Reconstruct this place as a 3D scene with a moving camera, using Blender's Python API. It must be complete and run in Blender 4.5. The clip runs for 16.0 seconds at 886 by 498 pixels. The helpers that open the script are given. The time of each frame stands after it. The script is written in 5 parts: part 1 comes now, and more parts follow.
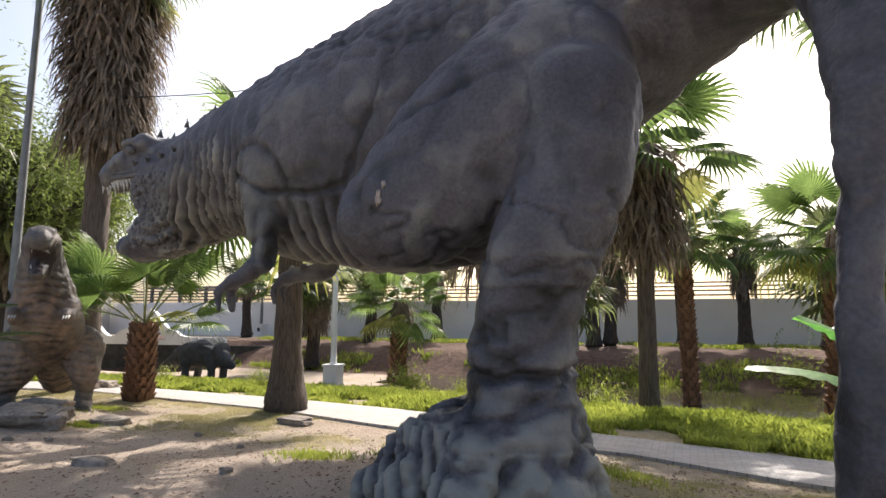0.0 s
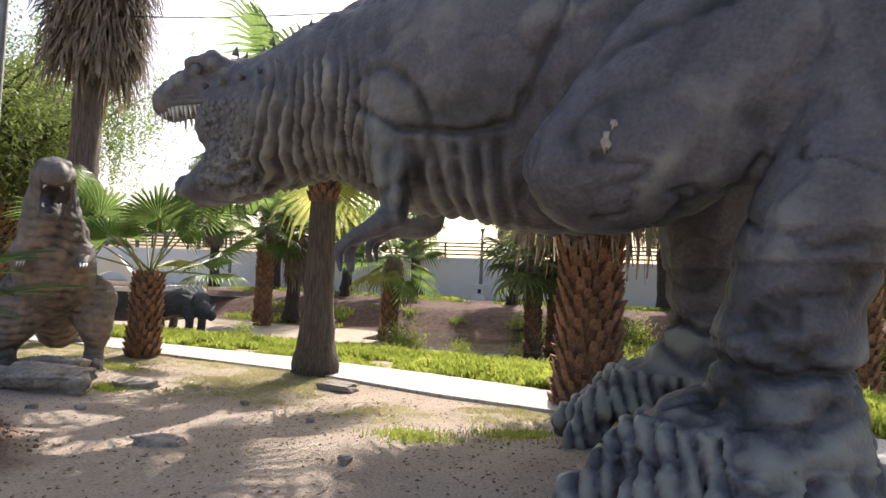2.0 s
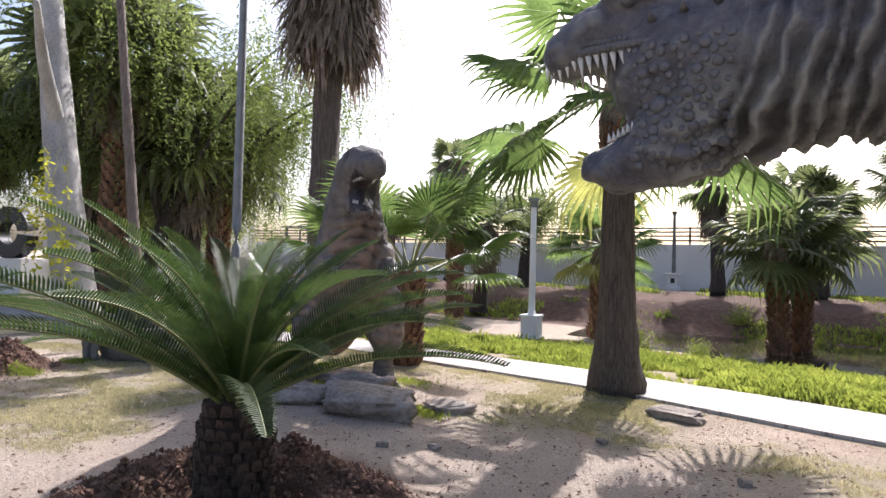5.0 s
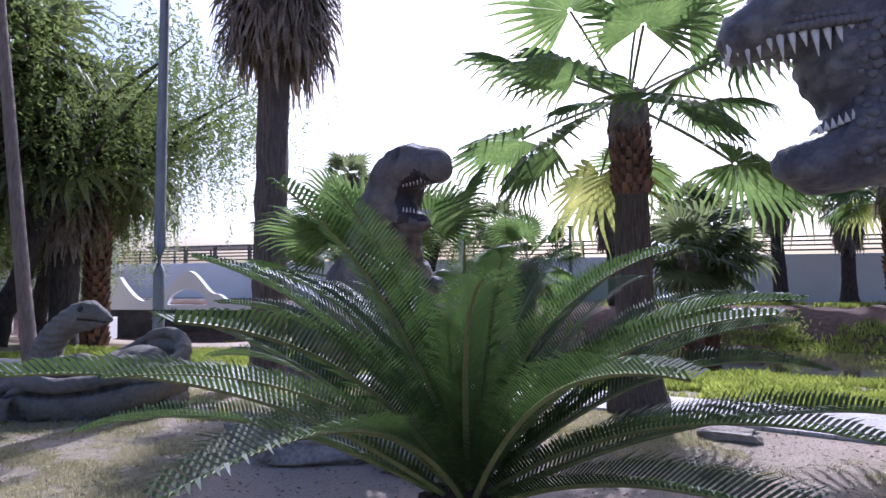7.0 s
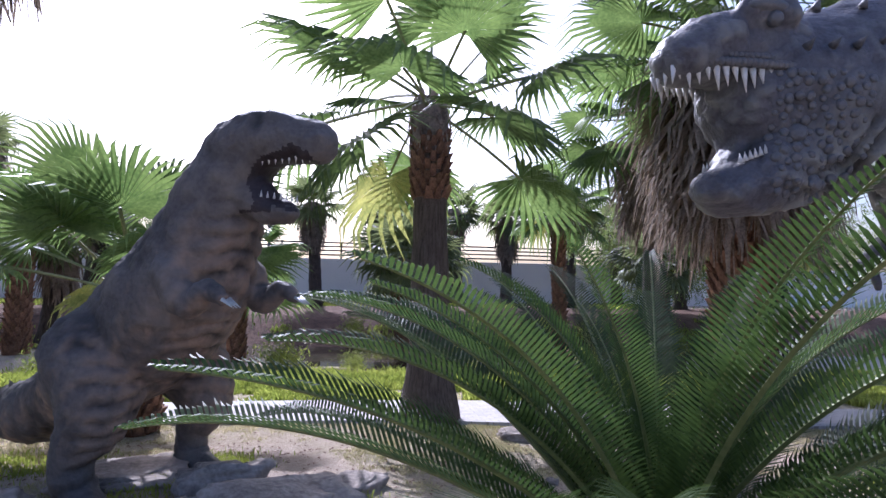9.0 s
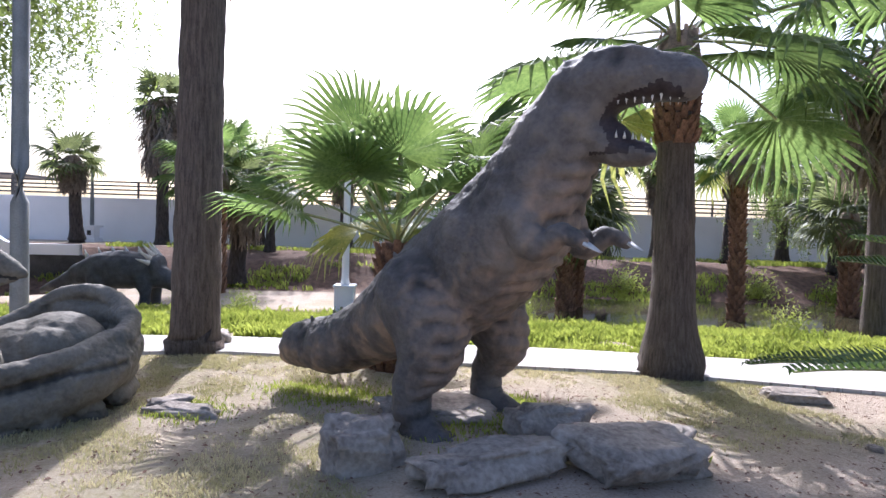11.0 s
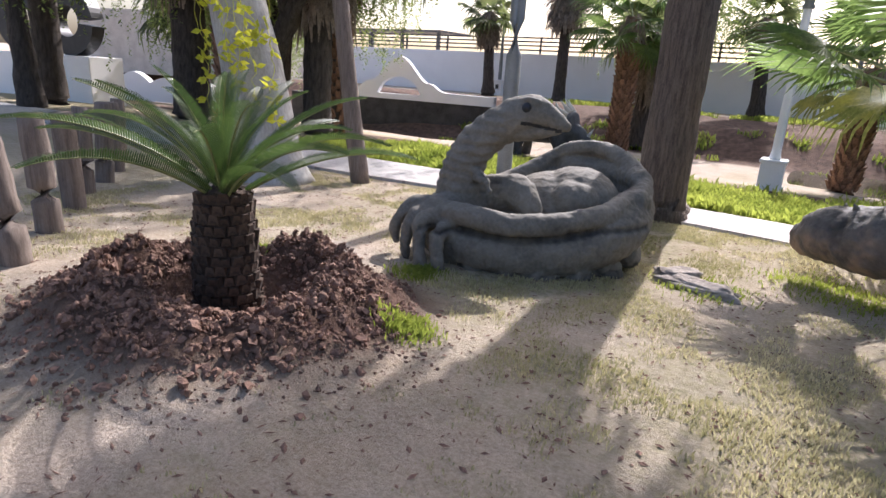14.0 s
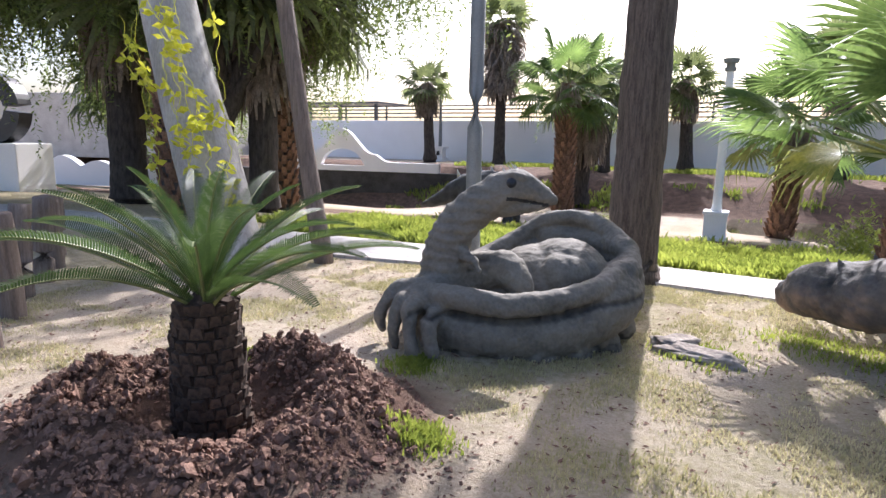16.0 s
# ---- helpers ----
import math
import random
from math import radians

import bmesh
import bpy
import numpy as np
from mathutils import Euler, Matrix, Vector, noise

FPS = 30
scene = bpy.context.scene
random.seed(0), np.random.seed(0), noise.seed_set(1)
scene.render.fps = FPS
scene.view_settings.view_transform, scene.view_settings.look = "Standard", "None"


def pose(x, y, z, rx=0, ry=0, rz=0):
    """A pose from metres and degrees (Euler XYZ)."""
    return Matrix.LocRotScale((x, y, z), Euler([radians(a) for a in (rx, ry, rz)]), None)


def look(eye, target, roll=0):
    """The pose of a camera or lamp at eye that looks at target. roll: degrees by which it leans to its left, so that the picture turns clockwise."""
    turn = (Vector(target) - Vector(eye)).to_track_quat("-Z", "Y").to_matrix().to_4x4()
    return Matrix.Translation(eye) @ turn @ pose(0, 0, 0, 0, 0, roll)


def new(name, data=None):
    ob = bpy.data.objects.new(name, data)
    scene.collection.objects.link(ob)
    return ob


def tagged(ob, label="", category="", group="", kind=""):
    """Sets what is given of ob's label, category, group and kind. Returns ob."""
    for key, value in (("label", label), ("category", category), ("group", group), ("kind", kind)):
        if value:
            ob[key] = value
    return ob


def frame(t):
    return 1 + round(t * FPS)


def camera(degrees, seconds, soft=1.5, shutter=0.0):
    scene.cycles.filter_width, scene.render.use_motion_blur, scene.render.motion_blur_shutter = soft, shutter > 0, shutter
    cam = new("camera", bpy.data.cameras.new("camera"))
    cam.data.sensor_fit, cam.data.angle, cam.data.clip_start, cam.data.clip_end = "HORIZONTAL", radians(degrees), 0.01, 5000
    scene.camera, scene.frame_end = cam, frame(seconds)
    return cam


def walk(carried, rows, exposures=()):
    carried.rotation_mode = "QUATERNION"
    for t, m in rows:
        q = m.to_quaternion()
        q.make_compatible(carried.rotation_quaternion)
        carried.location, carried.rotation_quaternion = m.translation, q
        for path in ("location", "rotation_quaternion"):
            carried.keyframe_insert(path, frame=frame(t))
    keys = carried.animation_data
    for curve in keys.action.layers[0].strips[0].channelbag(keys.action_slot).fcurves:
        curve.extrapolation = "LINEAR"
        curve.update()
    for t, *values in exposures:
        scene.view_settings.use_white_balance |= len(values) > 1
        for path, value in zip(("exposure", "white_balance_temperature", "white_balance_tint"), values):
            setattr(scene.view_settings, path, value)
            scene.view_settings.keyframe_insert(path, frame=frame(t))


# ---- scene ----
cam = camera(73.7, 16.0)
PATH = [
    (0, (-0.177, 1.948, 1.338), (-0.929, 3.786, 1.574), 0.3),
    (0.5, (-0.647, 1.973, 1.36), (-1.31, 3.851, 1.549), 3.3),
    (1, (-1.109, 2.074, 1.408), (-1.807, 3.938, 1.599), 2.4),
    (1.5, (-1.606, 2.12, 1.406), (-2.262, 4.004, 1.547), 0.6),
    (2, (-2.121, 2.212, 1.407), (-2.736, 4.113, 1.496), 2.4),
    (2.5, (-2.634, 2.313, 1.431), (-3.378, 4.168, 1.489), 1.4),
    (3, (-3.199, 2.372, 1.433), (-3.937, 4.231, 1.43), 0.6),
    (3.5, (-3.728, 2.481, 1.434), (-4.653, 4.254, 1.444), -0.7),
    (4, (-4.221, 2.629, 1.494), (-5.249, 4.345, 1.504), 3.0),
    (4.5, (-4.661, 2.667, 1.507), (-5.682, 4.387, 1.541), 2.1),
    (4.7, (-4.864, 2.732, 1.498), (-5.92, 4.431, 1.527), 1.4),
    (7, (-7.476, 2.83, 1.488), (-8.129, 4.718, 1.581), -0.3),
    (7.5, (-7.859, 3.036, 1.54), (-8.351, 4.97, 1.676), 0.2),
    (8, (-8.338, 3.238, 1.647), (-8.413, 5.222, 1.894), 1.7),
    (10.3, (-10.383, 3.753, 1.367), (-9.842, 5.675, 1.242), 1.3),
    (10.5, (-10.55, 3.767, 1.375), (-10.084, 5.711, 1.3), -0.1),
    (11, (-10.948, 3.878, 1.438), (-10.922, 5.877, 1.366), 1.8),
    (11.5, (-11.298, 3.821, 1.44), (-11.521, 5.804, 1.3), 0.8),
    (12, (-11.549, 3.917, 1.419), (-12.005, 5.852, 1.197), 2.9),
    (12.5, (-11.784, 4.027, 1.413), (-12.483, 5.878, 1.12), 4.0),
    (13, (-12.055, 3.984, 1.377), (-12.939, 5.728, 0.956), 1.1),
    (13.5, (-12.319, 3.964, 1.344), (-13.336, 5.627, 0.896), 2.3),
    (14, (-12.557, 4.011, 1.347), (-13.586, 5.625, 0.766), 3.6),
    (14.5, (-12.711, 3.858, 1.362), (-13.645, 5.564, 0.897), 3.2),
    (15, (-12.763, 3.891, 1.356), (-13.553, 5.655, 0.842), 4.1),
    (15.5, (-12.849, 4.025, 1.405), (-13.521, 5.868, 1.017), 0.3),
    (16, (-13.074, 4.105, 1.432), (-13.975, 5.852, 1.065), 1.0),
]
EXPOSURES = [(0, 0.55, 6500, 14), (1.5, 0.65, 6500, 14), (3, 0.9, 6450, 14), (4.7, 0.72, 6100, 17), (7, 0.28, 5050, 28), (8.2, 0.15, 5050, 28), (10.3, 0.88, 5450, 20), (11.5, 0.82, 5600, 19), (12.5, 0.68, 5900, 18), (14, 0.78, 5950, 19), (16, 0.97, 5800, 18)]
walk(cam, [(t, look(eye, target, roll)) for t, eye, target, roll in PATH], EXPOSURES)

# ---- light ----
SUN_AZ, SUN_EL = 6.5, 40.0          # degrees left of +y, degrees above the horizon
world = bpy.data.worlds.new("world")
scene.world = world
world.use_nodes = True
wn = world.node_tree.nodes
sky = wn.new("ShaderNodeTexSky")
sky.sky_type, sky.sun_disc = "NISHITA", False
sky.sun_elevation, sky.sun_rotation = radians(SUN_EL), radians(-SUN_AZ)
sky.dust_density, sky.air_density, sky.ozone_density = 4.0, 1.0, 0.6
wn["Background"].inputs["Strength"].default_value = 0.15
world.node_tree.links.new(sky.outputs[0], wn["Background"].inputs["Color"])
sun = new("sun", bpy.data.lights.new("sun", "SUN"))
sun.data.energy, sun.data.angle, sun.data.color = 4.8, radians(0.6), (1.0, 0.95, 0.88)
sun.matrix_world = look((0, 0, 0), (math.sin(radians(SUN_AZ)) * math.cos(radians(SUN_EL)), -math.cos(radians(SUN_AZ)) * math.cos(radians(SUN_EL)), -math.sin(radians(SUN_EL))))


# ---- materials ----
def material(name, low, high, scale=6.0, rough=0.85, bump=0.4, fine=40.0, metal=0.0, spread=0.5, leaf=0.0, vary=0.0, stretch=(1, 1, 1), dist=0.02, spec=0.4):
    """Two scales of noise between two colours, with relief. leaf: share of light let through. vary: change from object to object."""
    m = bpy.data.materials.new(name)
    m.use_nodes = True
    nt = m.node_tree
    n, l = nt.nodes, nt.links
    bsdf = n["Principled BSDF"]
    tc = n.new("ShaderNodeTexCoord")
    mp = n.new("ShaderNodeMapping")
    mp.inputs["Scale"].default_value = stretch
    l.new(tc.outputs["Object"], mp.inputs["Vector"])
    a, b = n.new("ShaderNodeTexNoise"), n.new("ShaderNodeTexNoise")
    a.inputs["Scale"].default_value, a.inputs["Detail"].default_value = scale, 6
    b.inputs["Scale"].default_value, b.inputs["Detail"].default_value = fine, 5
    for t in (a, b):
        l.new(mp.outputs[0], t.inputs["Vector"])
    mix = n.new("ShaderNodeMath")
    mix.operation = "MULTIPLY_ADD"
    mix.inputs[1].default_value = 0.45
    l.new(b.outputs[0], mix.inputs[0])
    s = n.new("ShaderNodeMath")
    s.operation = "MULTIPLY"
    s.inputs[1].default_value = 0.55
    l.new(a.outputs[0], s.inputs[0])
    l.new(s.outputs[0], mix.inputs[2])
    ramp = n.new("ShaderNodeValToRGB")
    ramp.color_ramp.elements[0].position, ramp.color_ramp.elements[1].position = 0.5 - 0.28 * spread, 0.5 + 0.28 * spread
    ramp.color_ramp.elements[0].color, ramp.color_ramp.elements[1].color = (*low, 1), (*high, 1)
    l.new(mix.outputs[0], ramp.inputs[0])
    colour = ramp.outputs[0]
    if vary:
        info = n.new("ShaderNodeObjectInfo")
        hsv = n.new("ShaderNodeHueSaturation")
        rng = n.new("ShaderNodeMapRange")
        rng.inputs["To Min"].default_value, rng.inputs["To Max"].default_value = 1 - vary, 1 + vary
        l.new(info.outputs["Random"], rng.inputs["Value"])
        l.new(rng.outputs[0], hsv.inputs["Value"])
        l.new(colour, hsv.inputs["Color"])
        colour = hsv.outputs[0]
    l.new(colour, bsdf.inputs["Base Color"])
    bsdf.inputs["Roughness"].default_value, bsdf.inputs["Metallic"].default_value = rough, metal
    bsdf.inputs["Specular IOR Level"].default_value = spec
    bp = n.new("ShaderNodeBump")
    bp.inputs["Strength"].default_value, bp.inputs["Distance"].default_value = bump, dist
    l.new(mix.outputs[0], bp.inputs["Height"])
    l.new(bp.outputs[0], bsdf.inputs["Normal"])
    if leaf:
        tr, mx = n.new("ShaderNodeBsdfTranslucent"), n.new("ShaderNodeMixShader")
        bright = n.new("ShaderNodeHueSaturation")
        bright.inputs["Value"].default_value, bright.inputs["Saturation"].default_value = 2.1, 1.0
        l.new(colour, bright.inputs["Color"])
        l.new(bright.outputs[0], tr.inputs["Color"])
        mx.inputs[0].default_value = leaf
        l.new(bsdf.outputs[0], mx.inputs[1])
        l.new(tr.outputs[0], mx.inputs[2])
        l.new(mx.outputs[0], n["Material Output"].inputs["Surface"])
    return m


def ground_material():
    m = bpy.data.materials.new("earth_and_thin_grass")
    m.use_nodes = True
    n, l = m.node_tree.nodes, m.node_tree.links
    bsdf = n["Principled BSDF"]
    tc = n.new("ShaderNodeTexCoord")

    def noise_tex(scale, detail=6, rough=0.6):
        t = n.new("ShaderNodeTexNoise")
        t.inputs["Scale"].default_value, t.inputs["Detail"].default_value, t.inputs["Roughness"].default_value = scale, detail, rough
        l.new(tc.outputs["Object"], t.inputs["Vector"])
        return t.outputs[0]

    def ramp(src, stops):
        r = n.new("ShaderNodeValToRGB")
        el = r.color_ramp.elements
        while len(el) < len(stops):
            el.new(0.5)
        for e, (p, c) in zip(el, stops):
            e.position, e.color = p, (*c, 1)
        l.new(src, r.inputs[0])
        return r.outputs[0]

    def mixc(f, a, b):
        x = n.new("ShaderNodeMix")
        x.data_type = "RGBA"
        l.new(f, x.inputs["Factor"])
        l.new(a, x.inputs["A"])
        l.new(b, x.inputs["B"])
        return x.outputs["Result"]

    sand = ramp(noise_tex(1.3), [(0.3, (0.37, 0.28, 0.205)), (0.5, (0.52, 0.42, 0.325)), (0.72, (0.63, 0.535, 0.435))])
    grit = ramp(noise_tex(45, 4), [(0.3, (0.30, 0.225, 0.165)), (0.55, (0.55, 0.45, 0.355)), (0.8, (0.67, 0.575, 0.475))])
    half = n.new("ShaderNodeValue")
    half.outputs[0].default_value = 0.6
    earth = mixc(half.outputs[0], sand, grit)
    green = ramp(noise_tex(9), [(0.25, (0.17, 0.16, 0.07)), (0.5, (0.33, 0.295, 0.16)), (0.75, (0.50, 0.425, 0.29))])
    brown = ramp(noise_tex(3.5), [(0.3, (0.065, 0.04, 0.029)), (0.7, (0.19, 0.115, 0.08))])
    att = n.new("ShaderNodeAttribute")
    att.attribute_name = "cover"
    sep = n.new("ShaderNodeSeparateColor")
    l.new(att.outputs["Color"], sep.inputs[0])
    patch = n.new("ShaderNodeMath")
    patch.operation = "MULTIPLY_ADD"
    patch.use_clamp = True
    patch.inputs[1].default_value, patch.inputs[2].default_value = 3.0, -1.35
    l.new(noise_tex(14, 8, 0.75), patch.inputs[0])
    cov = n.new("ShaderNodeMath")
    cov.operation = "MULTIPLY_ADD"
    cov.use_clamp = True
    cov.inputs[1].default_value = 1.1
    l.new(sep.outputs[0], cov.inputs[0])
    half2 = n.new("ShaderNodeMath")
    half2.operation = "MULTIPLY"
    l.new(patch.outputs[0], half2.inputs[0])
    l.new(sep.outputs[0], half2.inputs[1])
    cov.inputs[1].default_value = 0.6
    l.new(half2.outputs[0], cov.inputs[2])
    soil = mixc(sep.outputs[1], earth, brown)
    col = mixc(cov.outputs[0], soil, green)
    l.new(col, bsdf.inputs["Base Color"])
    bsdf.inputs["Roughness"].default_value = 0.95
    bsdf.inputs["Specular IOR Level"].default_value = 0.15
    bp = n.new("ShaderNodeBump")
    bp.inputs["Strength"].default_value, bp.inputs["Distance"].default_value = 0.9, 0.05
    l.new(noise_tex(26, 10, 0.75), bp.inputs["Height"])
    l.new(bp.outputs[0], bsdf.inputs["Normal"])
    return m


EARTH = ground_material()
CLOD = material("red_brown_soil", (0.115, 0.066, 0.046), (0.28, 0.165, 0.115), 5, 0.95, 0.8, 60, dist=0.03)
STATUE = material("grey_painted_concrete", (0.043, 0.041, 0.047), (0.14, 0.134, 0.144), 1.3, 0.5, 0.8, 34, spread=0.8, dist=0.03)
STATUE_TAN = material("brown_grey_painted_concrete", (0.05, 0.045, 0.043), (0.17, 0.148, 0.13), 2.6, 0.7, 0.7, 30, spread=0.9, dist=0.03)
STATUE_OLIVE = material("olive_grey_concrete", (0.10, 0.09, 0.069), (0.23, 0.205, 0.162), 3, 0.8, 0.7, 34, spread=0.8, dist=0.02)
STATUE_DARK = material("dark_grey_concrete", (0.035, 0.035, 0.038), (0.10, 0.10, 0.10), 3, 0.75, 0.6, 30)
TOOTH = material("off_white_paint", (0.55, 0.53, 0.48), (0.75, 0.73, 0.68), 8, 0.5, 0.2, 40)
MOUTH = material("dark_mouth_paint", (0.02, 0.015, 0.015), (0.05, 0.035, 0.035), 8, 0.6, 0.2, 40)
ROCK = material("grey_stone", (0.17, 0.14, 0.115), (0.42, 0.36, 0.30), 3, 0.9, 0.9, 22, dist=0.04)
WHITE = material("white_painted_plaster", (0.78, 0.77, 0.76), (0.88, 0.87, 0.86), 0.8, 0.8, 0.25, 25, spread=0.8)


def worn_and_shaded(m, colour, amount=0.7):
    """Gives raised ridges of a painted cast a paler, rubbed colour; paints shade into grooves."""
    n, l = m.node_tree.nodes, m.node_tree.links
    bsdf = n["Principled BSDF"]
    old = bsdf.inputs["Base Color"].links[0].from_socket
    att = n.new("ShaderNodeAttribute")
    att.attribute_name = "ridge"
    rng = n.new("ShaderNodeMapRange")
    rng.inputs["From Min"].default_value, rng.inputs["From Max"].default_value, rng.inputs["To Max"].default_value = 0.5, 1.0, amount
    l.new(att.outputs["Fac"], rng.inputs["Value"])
    # low points blend towards near-black: groove shade put into the colour
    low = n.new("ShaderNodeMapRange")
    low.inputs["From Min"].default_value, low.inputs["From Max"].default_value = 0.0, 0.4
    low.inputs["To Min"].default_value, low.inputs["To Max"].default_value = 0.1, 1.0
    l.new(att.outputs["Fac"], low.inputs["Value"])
    groove_shade = n.new("ShaderNodeMix")
    groove_shade.data_type = "RGBA"
    groove_shade.inputs["A"].default_value = (0.02, 0.019, 0.018, 1)
    l.new(low.outputs[0], groove_shade.inputs["Factor"])
    l.new(old, groove_shade.inputs["B"])
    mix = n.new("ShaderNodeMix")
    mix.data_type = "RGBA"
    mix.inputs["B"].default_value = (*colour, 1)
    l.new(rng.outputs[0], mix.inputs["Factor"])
    l.new(groove_shade.outputs["Result"], mix.inputs["A"])
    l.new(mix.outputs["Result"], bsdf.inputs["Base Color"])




def painted(m, name, colour):
    """Mixes a second paint in where the named value of the cast is high, with a ragged edge."""
    n, l = m.node_tree.nodes, m.node_tree.links
    bsdf = n["Principled BSDF"]
    old = bsdf.inputs["Base Color"].links[0].from_socket
    att, tex, add, tc = n.new("ShaderNodeAttribute"), n.new("ShaderNodeTexNoise"), n.new("ShaderNodeMath"), n.new("ShaderNodeTexCoord")
    att.attribute_name = name
    tex.inputs["Scale"].default_value, tex.inputs["Detail"].default_value = 7.0, 7
    l.new(tc.outputs["Object"], tex.inputs["Vector"])
    add.operation, add.use_clamp = "MULTIPLY", True
    l.new(att.outputs["Fac"], add.inputs[0])
    rng = n.new("ShaderNodeMapRange")
    rng.inputs["From Min"].default_value, rng.inputs["From Max"].default_value, rng.inputs["To Min"].default_value = 0.35, 0.65, 0.25
    l.new(tex.outputs[0], rng.inputs["Value"])
    l.new(rng.outputs[0], add.inputs[1])
    mix = n.new("ShaderNodeMix")
    mix.data_type = "RGBA"
    mix.inputs["B"].default_value = (*colour, 1)
    l.new(add.outputs[0], mix.inputs["Factor"])
    l.new(old, mix.inputs["A"])
    l.new(mix.outputs["Result"], bsdf.inputs["Base Color"])


painted(STATUE_TAN, "belly", (0.36, 0.25, 0.17))
painted(STATUE, "pale", (0.24, 0.235, 0.185))
worn_and_shaded(STATUE, (0.29, 0.285, 0.245), 0.85)
worn_and_shaded(STATUE_TAN, (0.28, 0.235, 0.19))
worn_and_shaded(STATUE_OLIVE, (0.27, 0.26, 0.225))
GREY_METAL = material("grey_painted_metal", (0.16, 0.17, 0.17), (0.26, 0.27, 0.27), 3, 0.5, 0.1, 60, metal=0.3)
DARK_METAL = material("dark_metal_rail", (0.04, 0.04, 0.045), (0.10, 0.10, 0.10), 3, 0.5, 0.1, 60, metal=0.4)
BLACK = material("black_paint", (0.012, 0.012, 0.014), (0.03, 0.03, 0.032), 4, 0.45, 0.1, 50)
DARK_STONE = material("dark_masonry", (0.03, 0.028, 0.026), (0.09, 0.085, 0.08), 1.5, 0.9, 0.8, 18, dist=0.05)
BARK = material("ridged_brown_bark", (0.07, 0.055, 0.045), (0.24, 0.19, 0.155), 5, 0.95, 1.0, 40, stretch=(6, 6, 0.6), dist=0.06)
BARK_BOOT = material("reddish_boot_bark", (0.10, 0.05, 0.03), (0.30, 0.17, 0.10), 5, 0.95, 0.8, 30, vary=0.3, dist=0.03)
BARK_SMOOTH = material("smooth_grey_bark", (0.26, 0.245, 0.22), (0.46, 0.44, 0.40), 3, 0.85, 0.4, 30, stretch=(1, 1, 0.4))
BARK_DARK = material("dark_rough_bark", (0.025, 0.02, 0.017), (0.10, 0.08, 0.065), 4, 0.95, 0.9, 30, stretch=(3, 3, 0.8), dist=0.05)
POLE_WOOD = material("weathered_pole_wood", (0.11, 0.085, 0.07), (0.25, 0.20, 0.165), 4, 0.9, 0.6, 40, stretch=(8, 8, 0.5))
DEAD = material("dry_palm_thatch", (0.10, 0.075, 0.055), (0.34, 0.27, 0.20), 4, 0.9, 0.3, 30, leaf=0.2, vary=0.2)
LEAF = material("fan_leaf_green", (0.05, 0.085, 0.022), (0.14, 0.195, 0.055), 3, 0.42, 0.2, 30, leaf=0.5, vary=0.3)
LEAF_YELLOW = material("fan_leaf_yellowing", (0.11, 0.13, 0.035), (0.27, 0.26, 0.075), 3, 0.5, 0.2, 30, leaf=0.45, vary=0.25)
LEAF_FAR = material("far_leaf_green", (0.05, 0.065, 0.028), (0.15, 0.17, 0.065), 2, 0.5, 0.2, 30, leaf=0.48, vary=0.3)
CYCAD = material("glossy_cycad_green", (0.02, 0.038, 0.011), (0.055, 0.088, 0.02), 4, 0.5, 0.1, 40, leaf=0.3, vary=0.3, spec=0.22)
CYCAD_TRUNK = material("scaly_cycad_trunk", (0.02, 0.014, 0.01), (0.10, 0.062, 0.04), 9, 0.95, 0.8, 40, vary=0.3)
STALK = material("leaf_stalk", (0.12, 0.15, 0.045), (0.26, 0.27, 0.10), 4, 0.5, 0.2, 40)
TREE_LEAF = material("hanging_tree_leaf", (0.075, 0.105, 0.028), (0.20, 0.245, 0.065), 1.5, 0.55, 0.1, 30, leaf=0.45)
VINE_LEAF = material("yellow_green_vine_leaf", (0.26, 0.28, 0.02), (0.50, 0.48, 0.05), 5, 0.5, 0.1, 30, leaf=0.45)
BANANA = material("broad_banana_leaf", (0.05, 0.15, 0.03), (0.14, 0.32, 0.06), 3, 0.4, 0.2, 20, leaf=0.5)
GRASS = material("lawn_blades", (0.11, 0.145, 0.02), (0.29, 0.32, 0.06), 0.8, 0.6, 0.1, 20, leaf=0.42)
GRASS_DRY = material("short_dry_blades", (0.25, 0.235, 0.10), (0.52, 0.46, 0.28), 0.9, 0.8, 0.1, 20, leaf=0.25)
ROOF = material("dark_roof_sheet", (0.04, 0.04, 0.045), (0.10, 0.10, 0.11), 2, 0.6, 0.2, 30)


def water_material():
    m = material("still_brown_water", (0.035, 0.032, 0.02), (0.06, 0.055, 0.03), 0.6, 0.06, 0.05, 3, dist=0.02)
    return m


WATER = water_material()


# ---- building helpers ----
def mesh_of(name, verts, faces, smooth=False):
    me = bpy.data.meshes.new(name)
    me.from_pydata(verts, [], faces)
    me.update()
    if smooth:
        me.polygons.foreach_set("use_smooth", [True] * len(me.polygons))
    return me


def part(name, me, mats, parent=None, label="", m=None):
    """One mesh object, under a thing or a part where one is given. me: a mesh, or a bmesh that is used up."""
    if isinstance(me, bmesh.types.BMesh):
        bm, me = me, bpy.data.meshes.new(name)
        bm.to_mesh(me)
        bm.free()
    if not len(me.materials):
        for mat in mats if isinstance(mats, (list, tuple)) else [mats]:
            me.materials.append(mat)
    ob = new(name, me)
    if parent:
        ob.parent = parent
    if m is not None:
        ob.matrix_basis = m
    return tagged(ob, label)


def thing(name, m, label, category, group="", kind=""):
    ob = new(name)
    ob.empty_display_size = 0.2
    ob.matrix_basis = m
    return tagged(ob, label, category, group, kind)


